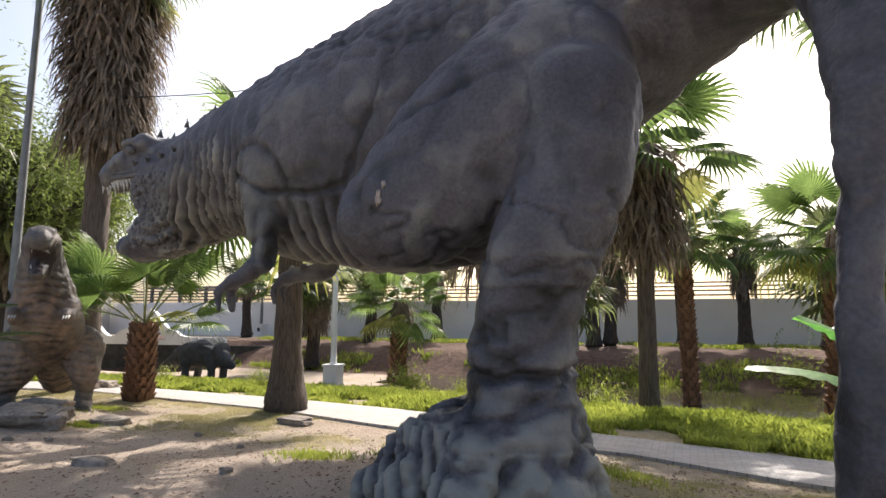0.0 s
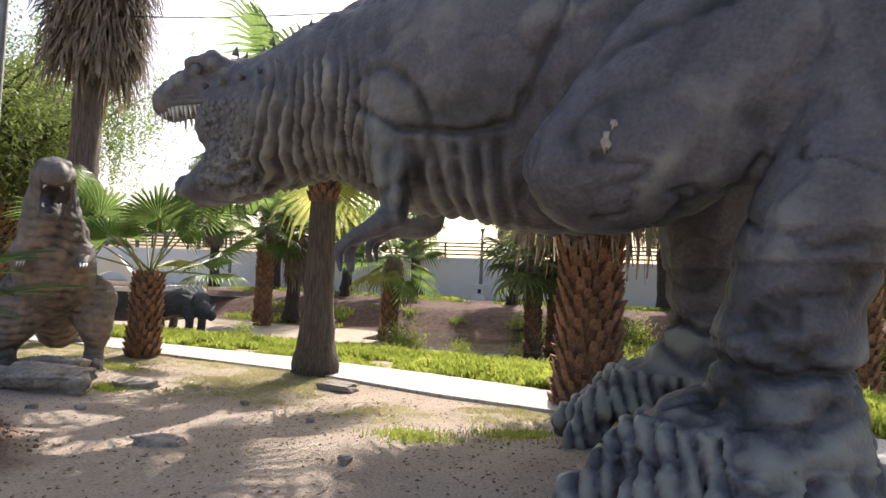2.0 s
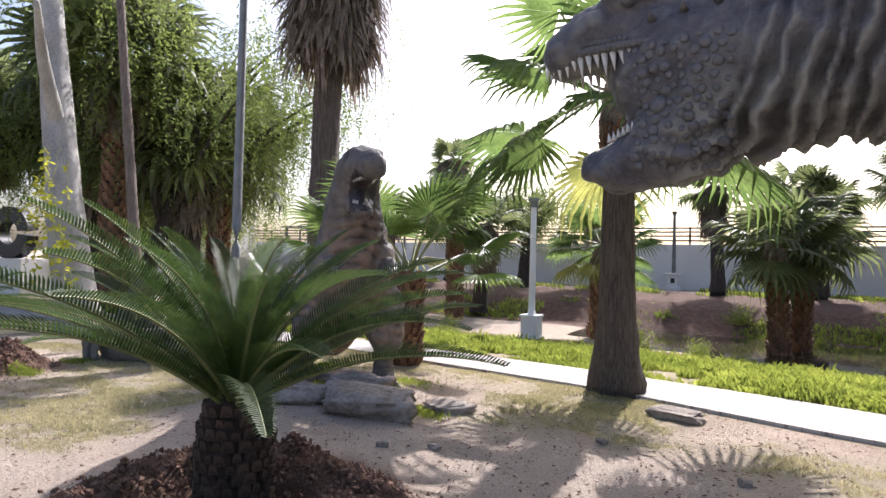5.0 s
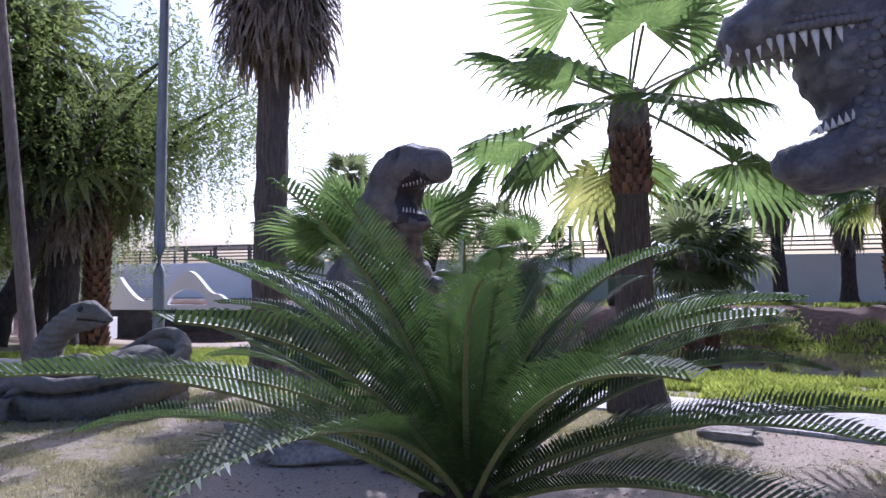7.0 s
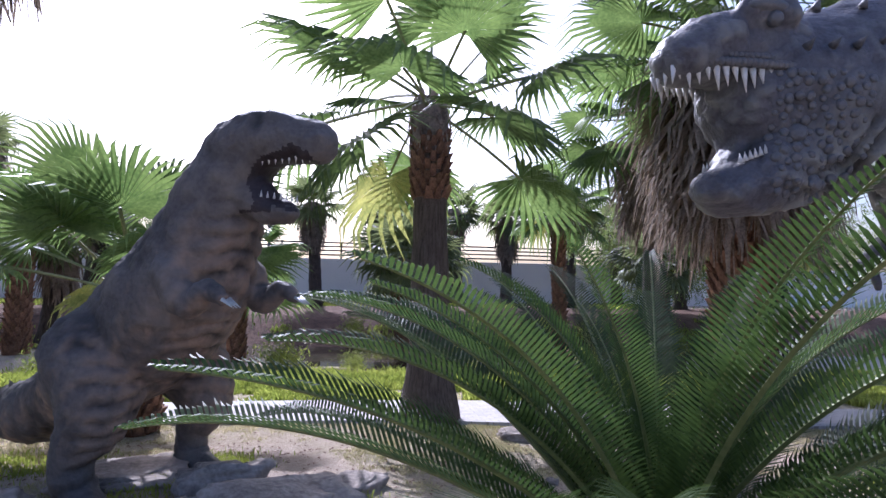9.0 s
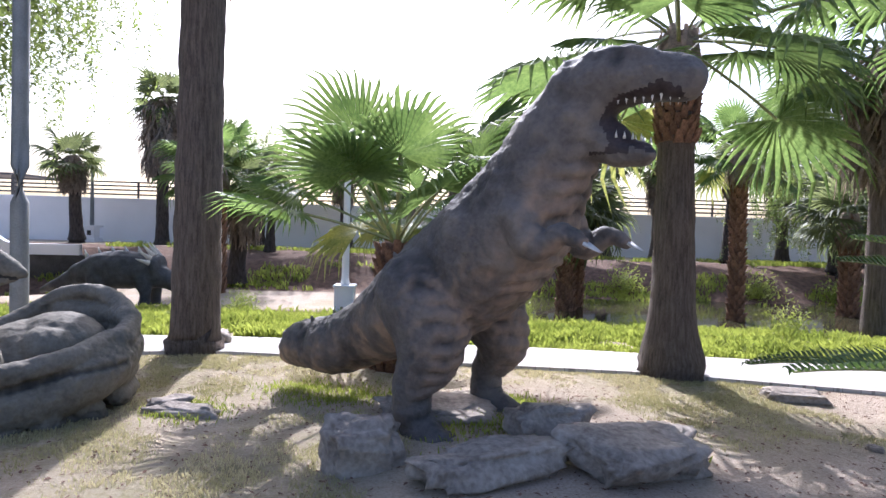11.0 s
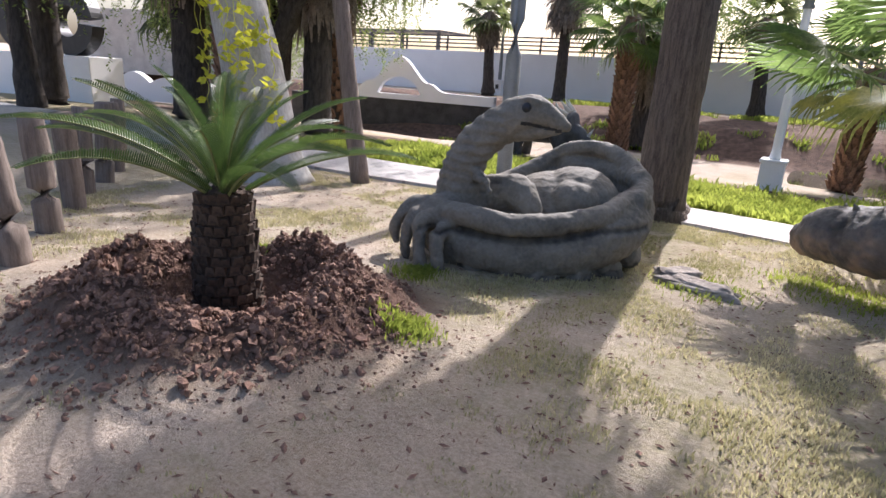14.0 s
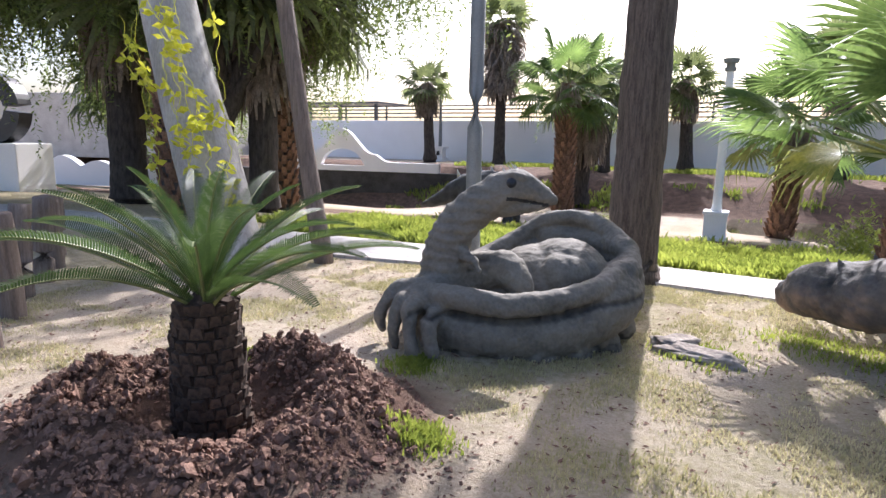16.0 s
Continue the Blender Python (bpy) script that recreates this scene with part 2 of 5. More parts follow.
def fbm(x, y, z=0.0, octaves=4):
    return noise.fractal((x, y, z), 1.0, 2.0, octaves, noise_basis="PERLIN_ORIGINAL")


def box(bm, x0, x1, y0, y1, z0, z1, bevel=0.0):
    """A box, its edges rounded by bevel, added to bm."""
    made = bmesh.ops.create_cube(bm, size=1, matrix=Matrix.Translation(((x0 + x1) / 2, (y0 + y1) / 2, (z0 + z1) / 2)) @ Matrix.Diagonal((x1 - x0, y1 - y0, z1 - z0, 1)))
    if bevel:
        edges = list({e for v in made["verts"] for e in v.link_edges})
        bmesh.ops.bevel(bm, geom=edges, offset=bevel, segments=2, affect="EDGES", profile=0.5)
    return bm


def spline(points, step):
    """Points along a smooth curve through the given ones (all columns alike)."""
    p = np.array(points, float)
    p = np.vstack([2 * p[0] - p[1], p, 2 * p[-1] - p[-2]])
    out = []
    for i in range(1, len(p) - 2):
        k = max(1, int(np.linalg.norm(p[i + 1][:3] - p[i][:3]) / step))
        for t in np.arange(k) / k:
            a, b, c, d = p[i - 1 : i + 3]
            out.append(0.5 * (2 * b + (c - a) * t + (2 * a - 5 * b + 4 * c - d) * t * t + (3 * b - a - 3 * c + d) * t**3))
    out.append(p[-2])
    return np.array(out)


def tube_mesh(name, points, sides=14, step=0.15, rough=0.0, freq=3.0, cap=True):
    """A tube through rows of x, y, z, radius, its skin uneven by rough."""
    rows = spline(points, step)
    verts, faces = [], []
    for i, (x, y, z, r) in enumerate(rows):
        d = Vector(rows[min(i + 1, len(rows) - 1)][:3] - rows[max(i - 1, 0)][:3])
        q = d.to_track_quat("Z", "Y")
        for k in range(sides):
            a = 2 * math.pi * k / sides
            rr = r * (1 + rough * fbm(3 * math.cos(a), 3 * math.sin(a), (z + x + y) * freq))
            verts.append(Vector((x, y, z)) + q @ Vector((rr * math.cos(a), rr * math.sin(a), 0)))
    n = len(rows)
    for i in range(n - 1):
        for k in range(sides):
            j = (k + 1) % sides
            faces.append((i * sides + k, i * sides + j, (i + 1) * sides + j, (i + 1) * sides + k))
    if cap:
        faces.append(tuple(range(sides - 1, -1, -1)))
        faces.append(tuple((n - 1) * sides + k for k in range(sides)))
    return mesh_of(name, verts, faces, True)


# ---- ground ----
def lin(x, xs, ys):
    """Straight-line interpolation in a short table."""
    if x <= xs[0]:
        return ys[0]
    for i in range(1, len(xs)):
        if x <= xs[i]:
            return ys[i - 1] + (ys[i] - ys[i - 1]) * (x - xs[i - 1]) / (xs[i] - xs[i - 1])
    return ys[-1]


PROFILE_Y = [-30, 4, 7, 10.5, 13, 16, 22, 24.5, 31, 33.2, 35, 39, 60]
PROFILE_Z = [-0.15, -0.15, -0.3, -0.47, -0.5, -0.72, -1.35, -1.5, -1.5, -0.45, -0.35, -0.2, -0.2]
C1, C2 = (-8.2, 5.25), (-15.73, 6.35)


def bump2(x, y, cx, cy, r):
    return math.exp(-((x - cx) ** 2 + (y - cy) ** 2) / (r * r))


def path_near(x):
    return lin(x, [-60, -19, -14, -8, -5, -1, 1, 5, 12, 40], [8.2, 11.7, 12.5, 11.9, 11.1, 10.5, 9.5, 8.6, 7.5, 5])


def path_far(x):
    return lin(x, [-60, -20, -14, -9, -4, -1.7, 1.5, 5, 12, 40], [10.0, 13.5, 14.1, 13.7, 12.6, 11.9, 11.1, 10.4, 9.5, 7])


def pond_edge(x, y):
    """Over 0 inside the pond."""
    x = max(-60.0, min(60.0, x))
    near = 21.8 + 1.6 * fbm(x * 0.12, 3.1) + 3.5 / (1 + math.exp((x + 8.5) * 0.8)) - 4.5 / (1 + math.exp(-(x + 1.5) * 0.6))
    return min(y - near, 30.5 + fbm(x * 0.2, 9.0) - y, (x + 13.5))


def height(x, y):
    z = lin(y, PROFILE_Y, PROFILE_Z)
    if -45 < x < 25 and -6 < y < 42:
        z += 0.05 * fbm(x * 0.35, y * 0.35) + 0.02 * fbm(x * 1.6, y * 1.6) + 0.008 * fbm(x * 6, y * 6)
    on_path = path_near(x) - 0.25 < y < path_far(x) + 0.25
    if on_path:
        z = lin(y, PROFILE_Y, PROFILE_Z) - 0.02
    z += 0.30 * bump2(x, y, -1.8, 7.4, 1.6) + 0.14 * bump2(x, y, -4.4, 6.9, 1.4)
    z += 0.14 * bump2(x, y, -10.7, 9.3, 1.3)
    for cx, cy in (C1, C2):
        d = math.hypot(x - cx, y - cy)
        if d < 2.4:
            ring = math.exp(-((d - 0.78) / 0.36) ** 2)
            z += ring * (0.27 + 0.16 * fbm(x * 2.2, y * 2.2 + 5) + 0.07 * fbm(x * 7, y * 7) + 0.03 * fbm(x * 16, y * 16))
    if y > 19:
        p = pond_edge(x, y)
        z -= 0.45 * max(0.0, min(1.0, p / 1.2 + 0.25))
    if x < -25 and 25 < y < 36.0:
        z -= 0.75 * min(1.0, (-25 - x) / 4) * min(1.0, (y - 25) / 3)
    if 31.5 < y < 39:
        z += 0.10 * fbm(x * 0.8, y * 0.8, 2.0)
    return z


def axis(fine0, fine1, step, mid0, mid1, mstep, far):
    a = list(np.arange(mid0, fine0, mstep)) + list(np.arange(fine0, fine1, step)) + list(np.arange(fine1, mid1 + mstep, mstep))
    return [-far, -far / 3, mid0 - 40] + a + [mid1 + 40, far / 3, far]


def cover(x, y):
    """Share of grass and of dug brown soil on the ground."""
    n = fbm(x * 0.45, y * 0.45, 7.0, 5)
    pn, pf = path_near(x), path_far(x)
    grass = 0.0
    if y < pn:
        d = pn - y
        k = max(0.0, min(1.0, (-8.5 - x + 2.5 * n) / 3.5))
        k = k * k * (3 - 2 * k)
        grass = (1 - k) * (0.55 + 0.9 * n - 0.22 * max(0, d - 1.0)) + k * (0.55 + 0.85 * n)
    elif y > pf:
        grass = 0.9 + 0.5 * n if y < 24 else 0.15 + 0.8 * n
    if 31 < y < 38.4:
        grass = 0.1 + 0.5 * n
    brown = 0.0
    for cx, cy in (C1, C2):
        d = math.hypot(x - cx, y - cy)
        brown = max(brown, min(1.0, max(0.0, (1.55 - d + 0.5 * n) * 2.2)))
    if 29.0 < y < 39.5 or 20 < y < 23:
        brown = max(brown, 0.97)
    return max(0.0, min(1.0, grass * (1 - brown))), brown


xs = axis(-21.0, 4.0, 0.11, -62.0, 40.0, 1.2, 900.0)
ys = axis(2.2, 14.6, 0.11, -14.0, 62.0, 0.75, 900.0)
gv = [(x, y, height(x, y)) for y in ys for x in xs]
nx = len(xs)
gf = [(j * nx + i, j * nx + i + 1, (j + 1) * nx + i + 1, (j + 1) * nx + i) for j in range(len(ys) - 1) for i in range(nx - 1)]
gm = mesh_of("ground", gv, gf, True)
col = gm.color_attributes.new("cover", "FLOAT_COLOR", "POINT")
col.data.foreach_set("color", [c for x, y, _ in gv for c in (*cover(x, y), 0.0, 1.0)])
ground = part("ground", gm, EARTH)
tagged(ground, "bare sandy earth with thin patchy grass", "ground", kind="structure")

wv = [(-16.0, 17.0, -1.56), (40.0, 15.0, -1.56), (40.0, 33.0, -1.56), (-16.0, 33.0, -1.56)]
tagged(part("water", mesh_of("water", wv, [(0, 1, 2, 3)]), WATER), "still murky brown pond water", "pond", kind="structure")

# ---- wall beyond the pond ----
WY = 44.0
bm = bmesh.new()
box(bm, -75, 45, WY, WY + 0.3, -0.5, 2.75, 0.03)
wall = tagged(part("wall_north", bm, WHITE), "long white plastered boundary wall", "wall", kind="structure")
rail = thing("railing", pose(0, WY + 0.15, 2.75), "dark metal railing along the top of the white wall", "railing")
bm = bmesh.new()
box(bm, -0.06, 0.06, -0.06, 0.06, -0.02, 1.15, 0.01)
post_me = bpy.data.meshes.new("post")
bm.to_mesh(post_me)
bm.free()
for i in range(31):
    part("post", post_me, DARK_METAL, rail, m=pose(-74 + i * 3.9, 0, 0))
for z in (0.25, 0.55, 0.82, 1.08):
    bm = bmesh.new()
    box(bm, -75, 45, -0.035, 0.035, z - 0.05, z + 0.05)
    part("rail", bm, DARK_METAL, rail)
# far low roofs behind the wall
roofs = thing("market_shed", pose(-54, 58, -0.2), "low open shed with a dark sheet roof", "building")
bm = bmesh.new()
box(bm, -7, 7, -3, 3, 5.0, 5.2)
for v in bm.verts:
    if v.co.z > 5.1:
        v.co.z += 0.9 * (1 - abs(v.co.x) / 7)
part("roof", bm, ROOF, roofs)
for x in (-6.5, -2, 2, 6.5):
    bm = bmesh.new()
    box(bm, x - 0.15, x + 0.15, -2.6, -2.3, 0, 5.02)
    part("post", bm, DARK_METAL, roofs)


def lamp_post(m, h, label):
    """Round white post with a capital on a square pedestal."""
    lamp = thing("lamp_post", m, label, "lamp post", "white lamp posts in the park")
    bm = bmesh.new()
    box(bm, -0.36, 0.36, -0.36, 0.36, -0.05, 0.10, 0.015)
    box(bm, -0.31, 0.31, -0.31, 0.31, 0.10, 0.80, 0.015)
    box(bm, -0.35, 0.35, -0.35, 0.35, 0.80, 0.89, 0.02)
    part("pedestal", bm, WHITE, lamp)
    part("shaft", tube_mesh("shaft", [(0, 0, 0.88, 0.17), (0, 0, 1.0, 0.14), (0, 0, 1.1, 0.125), (0, 0, h - 0.3, 0.105), (0, 0, h - 0.22, 0.11)], 16, 0.3), WHITE, lamp)
    bm = bmesh.new()
    for z0, z1, r in ((h - 0.25, h - 0.15, 0.15), (h - 0.15, h - 0.02, 0.12), (h - 0.02, h + 0.10, 0.20)):
        bmesh.ops.create_cone(bm, cap_ends=True, segments=16, radius1=r, radius2=r * 1.08, depth=z1 - z0, matrix=Matrix.Translation((0, 0, (z0 + z1) / 2)))
    part("capital", bm, GREY_METAL, lamp, "grey metal capital")
    return lamp


lamp_post(pose(-13.9, 23.46, height(-13.9, 23.46)), 5.15, "white lamp post on a square plinth in grass")
for x in (-33.3, -12.3, 8.5):
    lamp = thing("lamp_post", pose(x, 42.6, -0.2), "white lamp post beside the boundary wall", "lamp post", "white lamp posts in the park")
    bm = bmesh.new()
    box(bm, -0.45, 0.45, -0.45, 0.45, -0.1, 0.25, 0.02)
    box(bm, -0.32, 0.32, -0.32, 0.32, 0.25, 0.95, 0.02)
    box(bm, -0.48, 0.48, -0.48, 0.48, 0.95, 1.08, 0.02)
    part("pedestal", bm, WHITE, lamp)
    bm = bmesh.new()
    box(bm, -0.12, 0.12, -0.345, -0.316, 0.45, 0.75)
    part("hatch", bm, BLACK, lamp, "small dark hatch")
    part("shaft", tube_mesh("shaft", [(0, 0, 1.06, 0.13), (0, 0, 4.8, 0.09)], 12, 0.6), GREY_METAL, lamp)
    bm = bmesh.new()
    bmesh.ops.create_cone(bm, cap_ends=True, segments=12, radius1=0.12, radius2=0.2, depth=0.22, matrix=Matrix.Translation((0, 0, 4.9)))
    part("capital", bm, GREY_METAL, lamp)


# ---- palms ----
def fan_leaf_mesh(name, seed, R=0.95, stalk=1.0, droop=0.35, n=26):
    """A fan leaf: stalk along +y, then a pleated blade split into narrow drooping tips."""
    rnd = random.Random(seed)
    v, f, mi = [], [], []
    w = 0.018
    rows = 5
    for i in range(rows + 1):
        t = i / rows
        y, z = stalk * t, -0.10 * stalk * t * t
        v += [(-w, y, z), (0, y, z + 0.02), (w, y, z), (0, y, z - 0.014)]
    for i in range(rows):
        for k in range(4):
            a, b = i * 4 + k, i * 4 + (k + 1) % 4
            f.append((a, b, b + 4, a + 4))
            mi.append(1)
    hub = Vector((0, stalk, -0.10 * stalk))
    span = radians(rnd.uniform(118, 138))
    for k in range(n):
        a0, a1 = -span + 2 * span * k / n, -span + 2 * span * (k + 1) / n
        am = (a0 + a1) / 2
        L = R * (0.72 + 0.28 * math.cos(am * 0.75)) * rnd.uniform(0.93, 1.05)
        split = L * rnd.uniform(0.45, 0.58)
        bow = lambda r, a: -0.16 * (r / R) ** 2 * R * abs(math.sin(a)) - 0.10 * (r / R) ** 2 * R

        def at(r, a, lift=0.0, down=0.0):
            return hub + Vector((math.sin(a) * r, math.cos(a) * r, bow(r, a) + lift - down))

        tip = droop * L * rnd.uniform(0.35, 1.0)
        base = len(v)
        fold = 0.022 * R
        v += [at(0.03 * R, a0), at(0.03 * R, a1), at(split, a0, -fold), at(split, am, fold), at(split, a1, -fold)]
        q = split + (L - split) * 0.55
        da = (a1 - a0) * 0.30 * split / q
        v += [at(q, am - da, 0, tip * 0.22), at(q, am, 0.01, tip * 0.22), at(q, am + da, 0, tip * 0.22), at(L * 0.96, am + rnd.uniform(-0.03, 0.03), 0, tip)]
        f += [(base, base + 3, base + 2), (base, base + 1, base + 3), (base + 1, base + 4, base + 3),
              (base + 2, base + 3, base + 6, base + 5), (base + 3, base + 4, base + 7, base + 6), (base + 5, base + 6, base + 8), (base + 6, base + 7, base + 8)]
        mi += [0] * 7
    me = mesh_of(name, v, f)
    me.polygons.foreach_set("material_index", mi)
    return me


def leaf_set(tag, mat, R, stalk, droop, n=26):
    out = []
    for s in range(4):
        me = fan_leaf_mesh(tag, len(tag) * 10 + s, R, stalk, droop, n)
        me.materials.append(mat)
        me.materials.append(STALK)
        out.append(me)
    return out


LEAVES = {
    "near": leaf_set("leaf_near", LEAF, 0.95, 1.05, 0.35, 30),
    "yellow": leaf_set("leaf_yellow", LEAF_YELLOW, 0.95, 0.95, 0.5, 26),
    "long": leaf_set("leaf_long", LEAF, 0.92, 1.45, 0.25, 34),
    "far": leaf_set("leaf_far", LEAF_FAR, 1.1, 0.85, 0.45, 18),
}


def skirt_mesh(seed, r, top, bottom, count, ragged=0.5, spread=0.35, broad=1.0):
    """Dead leaves hanging round a trunk as long overlapping strips."""
    rnd = random.Random(seed)
    v, f = [], []
    for _ in range(count):
        a = rnd.uniform(0, 2 * math.pi)
        z0 = rnd.uniform(bottom + 0.35 * (top - bottom), top)
        ln = rnd.uniform(0.7, 1.5) * (1 if rnd.random() < 0.8 else 1.3)
        r0 = r * rnd.uniform(0.9, 1.1)
        r1 = r + spread * rnd.uniform(0.25, 1.0) * (0.5 + 0.5 * (z0 - bottom) / (top - bottom))
        w = rnd.uniform(0.015, 0.05) * broad
        tw = rnd.uniform(-0.12, 0.12) / max(r, 0.2)
        zb = max(bottom - ragged * rnd.random(), z0 - ln)
        b = len(v)
        for t in (0, 0.35, 0.7, 1.0):
            rr = r0 + (r1 - r0) * (1 - (1 - t) ** 2)
            aa = a + tw * t
            z = z0 + (zb - z0) * t
            ww = w * (1 - 0.75 * t * t)
            cx, cy = rr * math.cos(aa), rr * math.sin(aa)
            v += [(cx - ww * math.sin(aa), cy + ww * math.cos(aa), z), (cx + ww * math.sin(aa), cy - ww * math.cos(aa), z)]
        f += [(b + i, b + i + 1, b + i + 3, b + i + 2) for i in (0, 2, 4)]
    return mesh_of("skirt", v, f)


def boot_mesh():
    """The stub of a cut leaf stalk, broad at its foot, pointing up and out."""
    v = [(-0.09, 0, -0.05), (0.09, 0, -0.05), (-0.055, 0.05, 0.13), (0.055, 0.05, 0.13), (-0.07, 0.045, -0.05), (0.07, 0.045, -0.05), (-0.04, 0.11, 0.16), (0.04, 0.11, 0.16)]
    f = [(0, 2, 3, 1), (4, 5, 7, 6), (0, 4, 6, 2), (1, 3, 7, 5), (2, 6, 7, 3), (0, 1, 5, 4)]
    return mesh_of("boot", v, f)


BOOT = boot_mesh()
BOOT.materials.append(BARK_BOOT)


def palm(base, h, r, leaves="far", count=22, scale=1.0, skirt=None, boots=None, bark=None, swell=1.5, lean=(0, 0), label="", seed=1, low=-0.9, dead=0):
    """Fan palm. h: trunk height; boots: z0, z1 of stub-covered trunk; skirt: depth, strips, spread; low: how far leaves hang."""
    rnd = random.Random(seed)
    p = thing("fan_palm", pose(base[0], base[1], height(*base) - 0.06), label or "fan palm with ridged trunk and green crown", "palm tree", "fan palms in the park")
    lx, ly = lean
    me = tube_mesh("trunk", [(0, 0, 0, r * swell * 1.08), (0, 0, 0.25, r * swell), (lx * 0.1, ly * 0.1, 0.9, r * (1 + (swell - 1) * 0.35)), (lx * 0.5, ly * 0.5, h * 0.55, r), (lx, ly, h, r * 0.85)], 18, 0.16, 0.10, 2.5)
    part("trunk", me, bark or BARK, p)
    if boots:
        z0, z1, size = boots
        k = 0
        z = z0
        while z < z1:
            rr = r * (1 + (swell - 1) * max(0, 1 - z / 0.9)) * 0.98
            ring = max(7, int(2 * math.pi * rr / (0.17 * size)))
            for i in range(ring):
                a = 360 * (i + 0.5 * (k % 2)) / ring + rnd.uniform(-6, 6)
                t = min(1, z / h)
                o = part("boot", BOOT, BARK_BOOT, p, m=pose(lx * t, ly * t, z + rnd.uniform(-0.02, 0.02), 0, 0, a) @ pose(0, rr - 0.02, 0, rnd.uniform(-14, 4), 0, 0) @ Matrix.Scale(size * rnd.uniform(0.85, 1.15), 4))
            k += 1
            z += 0.13 * size
    top = pose(lx, ly, h - 0.05)
    for i in range(count):
        t = (i + 0.5) / count
        elev = 78 - (78 - math.degrees(math.asin(max(-0.99, low)))) * t ** 0.85 + rnd.uniform(-8, 8)
        az = 137.5 * i + rnd.uniform(-14, 14)
        me = LEAVES[leaves][rnd.randrange(4)]
        if t > 0.75 and leaves in ("near", "long") and rnd.random() < 0.35:
            me = LEAVES["yellow"][rnd.randrange(4)]
        s = scale * rnd.uniform(0.85, 1.12)
        part("leaf", me, LEAF, p, m=top @ pose(0, 0, rnd.uniform(-0.15, 0.12), 0, 0, az) @ pose(0, 0.05, 0, elev, 0, 0) @ pose(0, 0, 0, 0, rnd.uniform(-25, 25), 0) @ Matrix.Scale(s, 4))
    if skirt:
        depth, strips, spread = skirt
        part("skirt", skirt_mesh(seed, r * 0.95, h + 0.1, h - depth, strips, 0.4, spread, 2.2 if leaves == "far" else 1.2), DEAD, p, "hanging skirt of dry brown fronds", m=pose(lx, ly, 0))
    return p


# the tall bare-trunk palm between the big statue and the pond
palm((-7.65, 11.95), 4.75, 0.25, "near", 17, 1.45, (0.5, 90, 0.12), (3.3, 4.2, 0.8), BARK, 1.75, (-0.05, 0.1), "tall fan palm with ridged brown trunk, swollen at the foot", 3, -0.6)
# the low broad palm beside the path
palm((-11.5, 11.8), 1.75, 0.25, "long", 17, 1.1, None, (0.1, 1.7, 0.85), BARK_BOOT, 1.15, (0.05, 0), "low fan palm with a rough reddish trunk of leaf stubs", 5, 0.1)
# the shaggy tall palm
palm((-14.48, 12.65), 11.6, 0.3, "near", 16, 1.3, (6.9, 4200, 1.5), None, BARK, 1.4, (0.1, 0.1), "tall fan palm wearing a long skirt of dead fronds", 7, -0.5)
# the thick stub-covered palm behind the big statue
palm((-2.75, 11.6), 6.0, 0.42, "near", 22, 1.35, (3.7, 2400, 1.7), (0.05, 3.2, 1.15), BARK_BOOT, 1.15, (0, 0.1), "thick fan palm covered with broken leaf stubs", 9, -0.5)
# the palm behind the hind leg
palm((-1.05, 17.0), 6.6, 0.2, "near", 20, 1.5, (3.2, 1100, 1.3), None, BARK, 1.3, (0, 0), "fan palm with a dark drooping skirt before the pond", 10, -0.5)
palm((1.95, 8.3), 5.4, 0.22, "near", 12, 1.0, (0.8, 150, 0.3), (0.2, 3.8, 0.9), BARK_BOOT, 1.2, (0, 0), "fan palm with reddish stub-covered trunk", 11, -0.4)
MID = [(-5.9, 26.3, 4.3, 0.26, 21), (-19.9, 28.0, 5.2, 0.34, 22), (-12.1, 25.8, 3.7, 0.30, 23), (-0.08, 24.9, 6.6, 0.19, 24), (3.1, 18.6, 4.6, 0.19, 26), (-5.3, 27.6, 4.4, 0.25, 29), (5.5, 27.0, 4.5, 0.28, 30)]
for x, y, h, r, s in MID:
    palm((x, y), h, r, "near" if s in (22, 23, 24, 26) else "far", 22, 1.25, (1.2, 140, 0.4), (0.2, h - 0.8, 1.3), BARK_BOOT, 1.25, (0.15 * (s % 3 - 1), 0), "fan palm with rough trunk near the pond", s, -0.7)
FAR = [(-33.0, 40.5, 4.6), (-28.3, 41.6, 8.6), (-22.2, 41.5, 4.5), (-9.3, 39.2, 5.4), (-5.4, 39.0, 5.0), (-4.5, 39.4, 4.4), (-0.3, 41.0, 5.6), (3.0, 41.0, 5.2), (7.0, 40.0, 5.6), (11.0, 41.0, 5.0), (14.5, 39.0, 6.0), (-19.9, 30.6, 4.2), (-16.5, 41.0, 4.4), (18.5, 38.0, 5.4), (10.0, 34.5, 4.6), (23.0, 40.0, 5.5)]
for i, (x, y, h) in enumerate(FAR):
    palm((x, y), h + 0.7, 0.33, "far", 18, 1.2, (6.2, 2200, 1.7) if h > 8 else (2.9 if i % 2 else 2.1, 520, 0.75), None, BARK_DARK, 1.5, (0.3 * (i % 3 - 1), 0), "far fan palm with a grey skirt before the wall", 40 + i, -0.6)
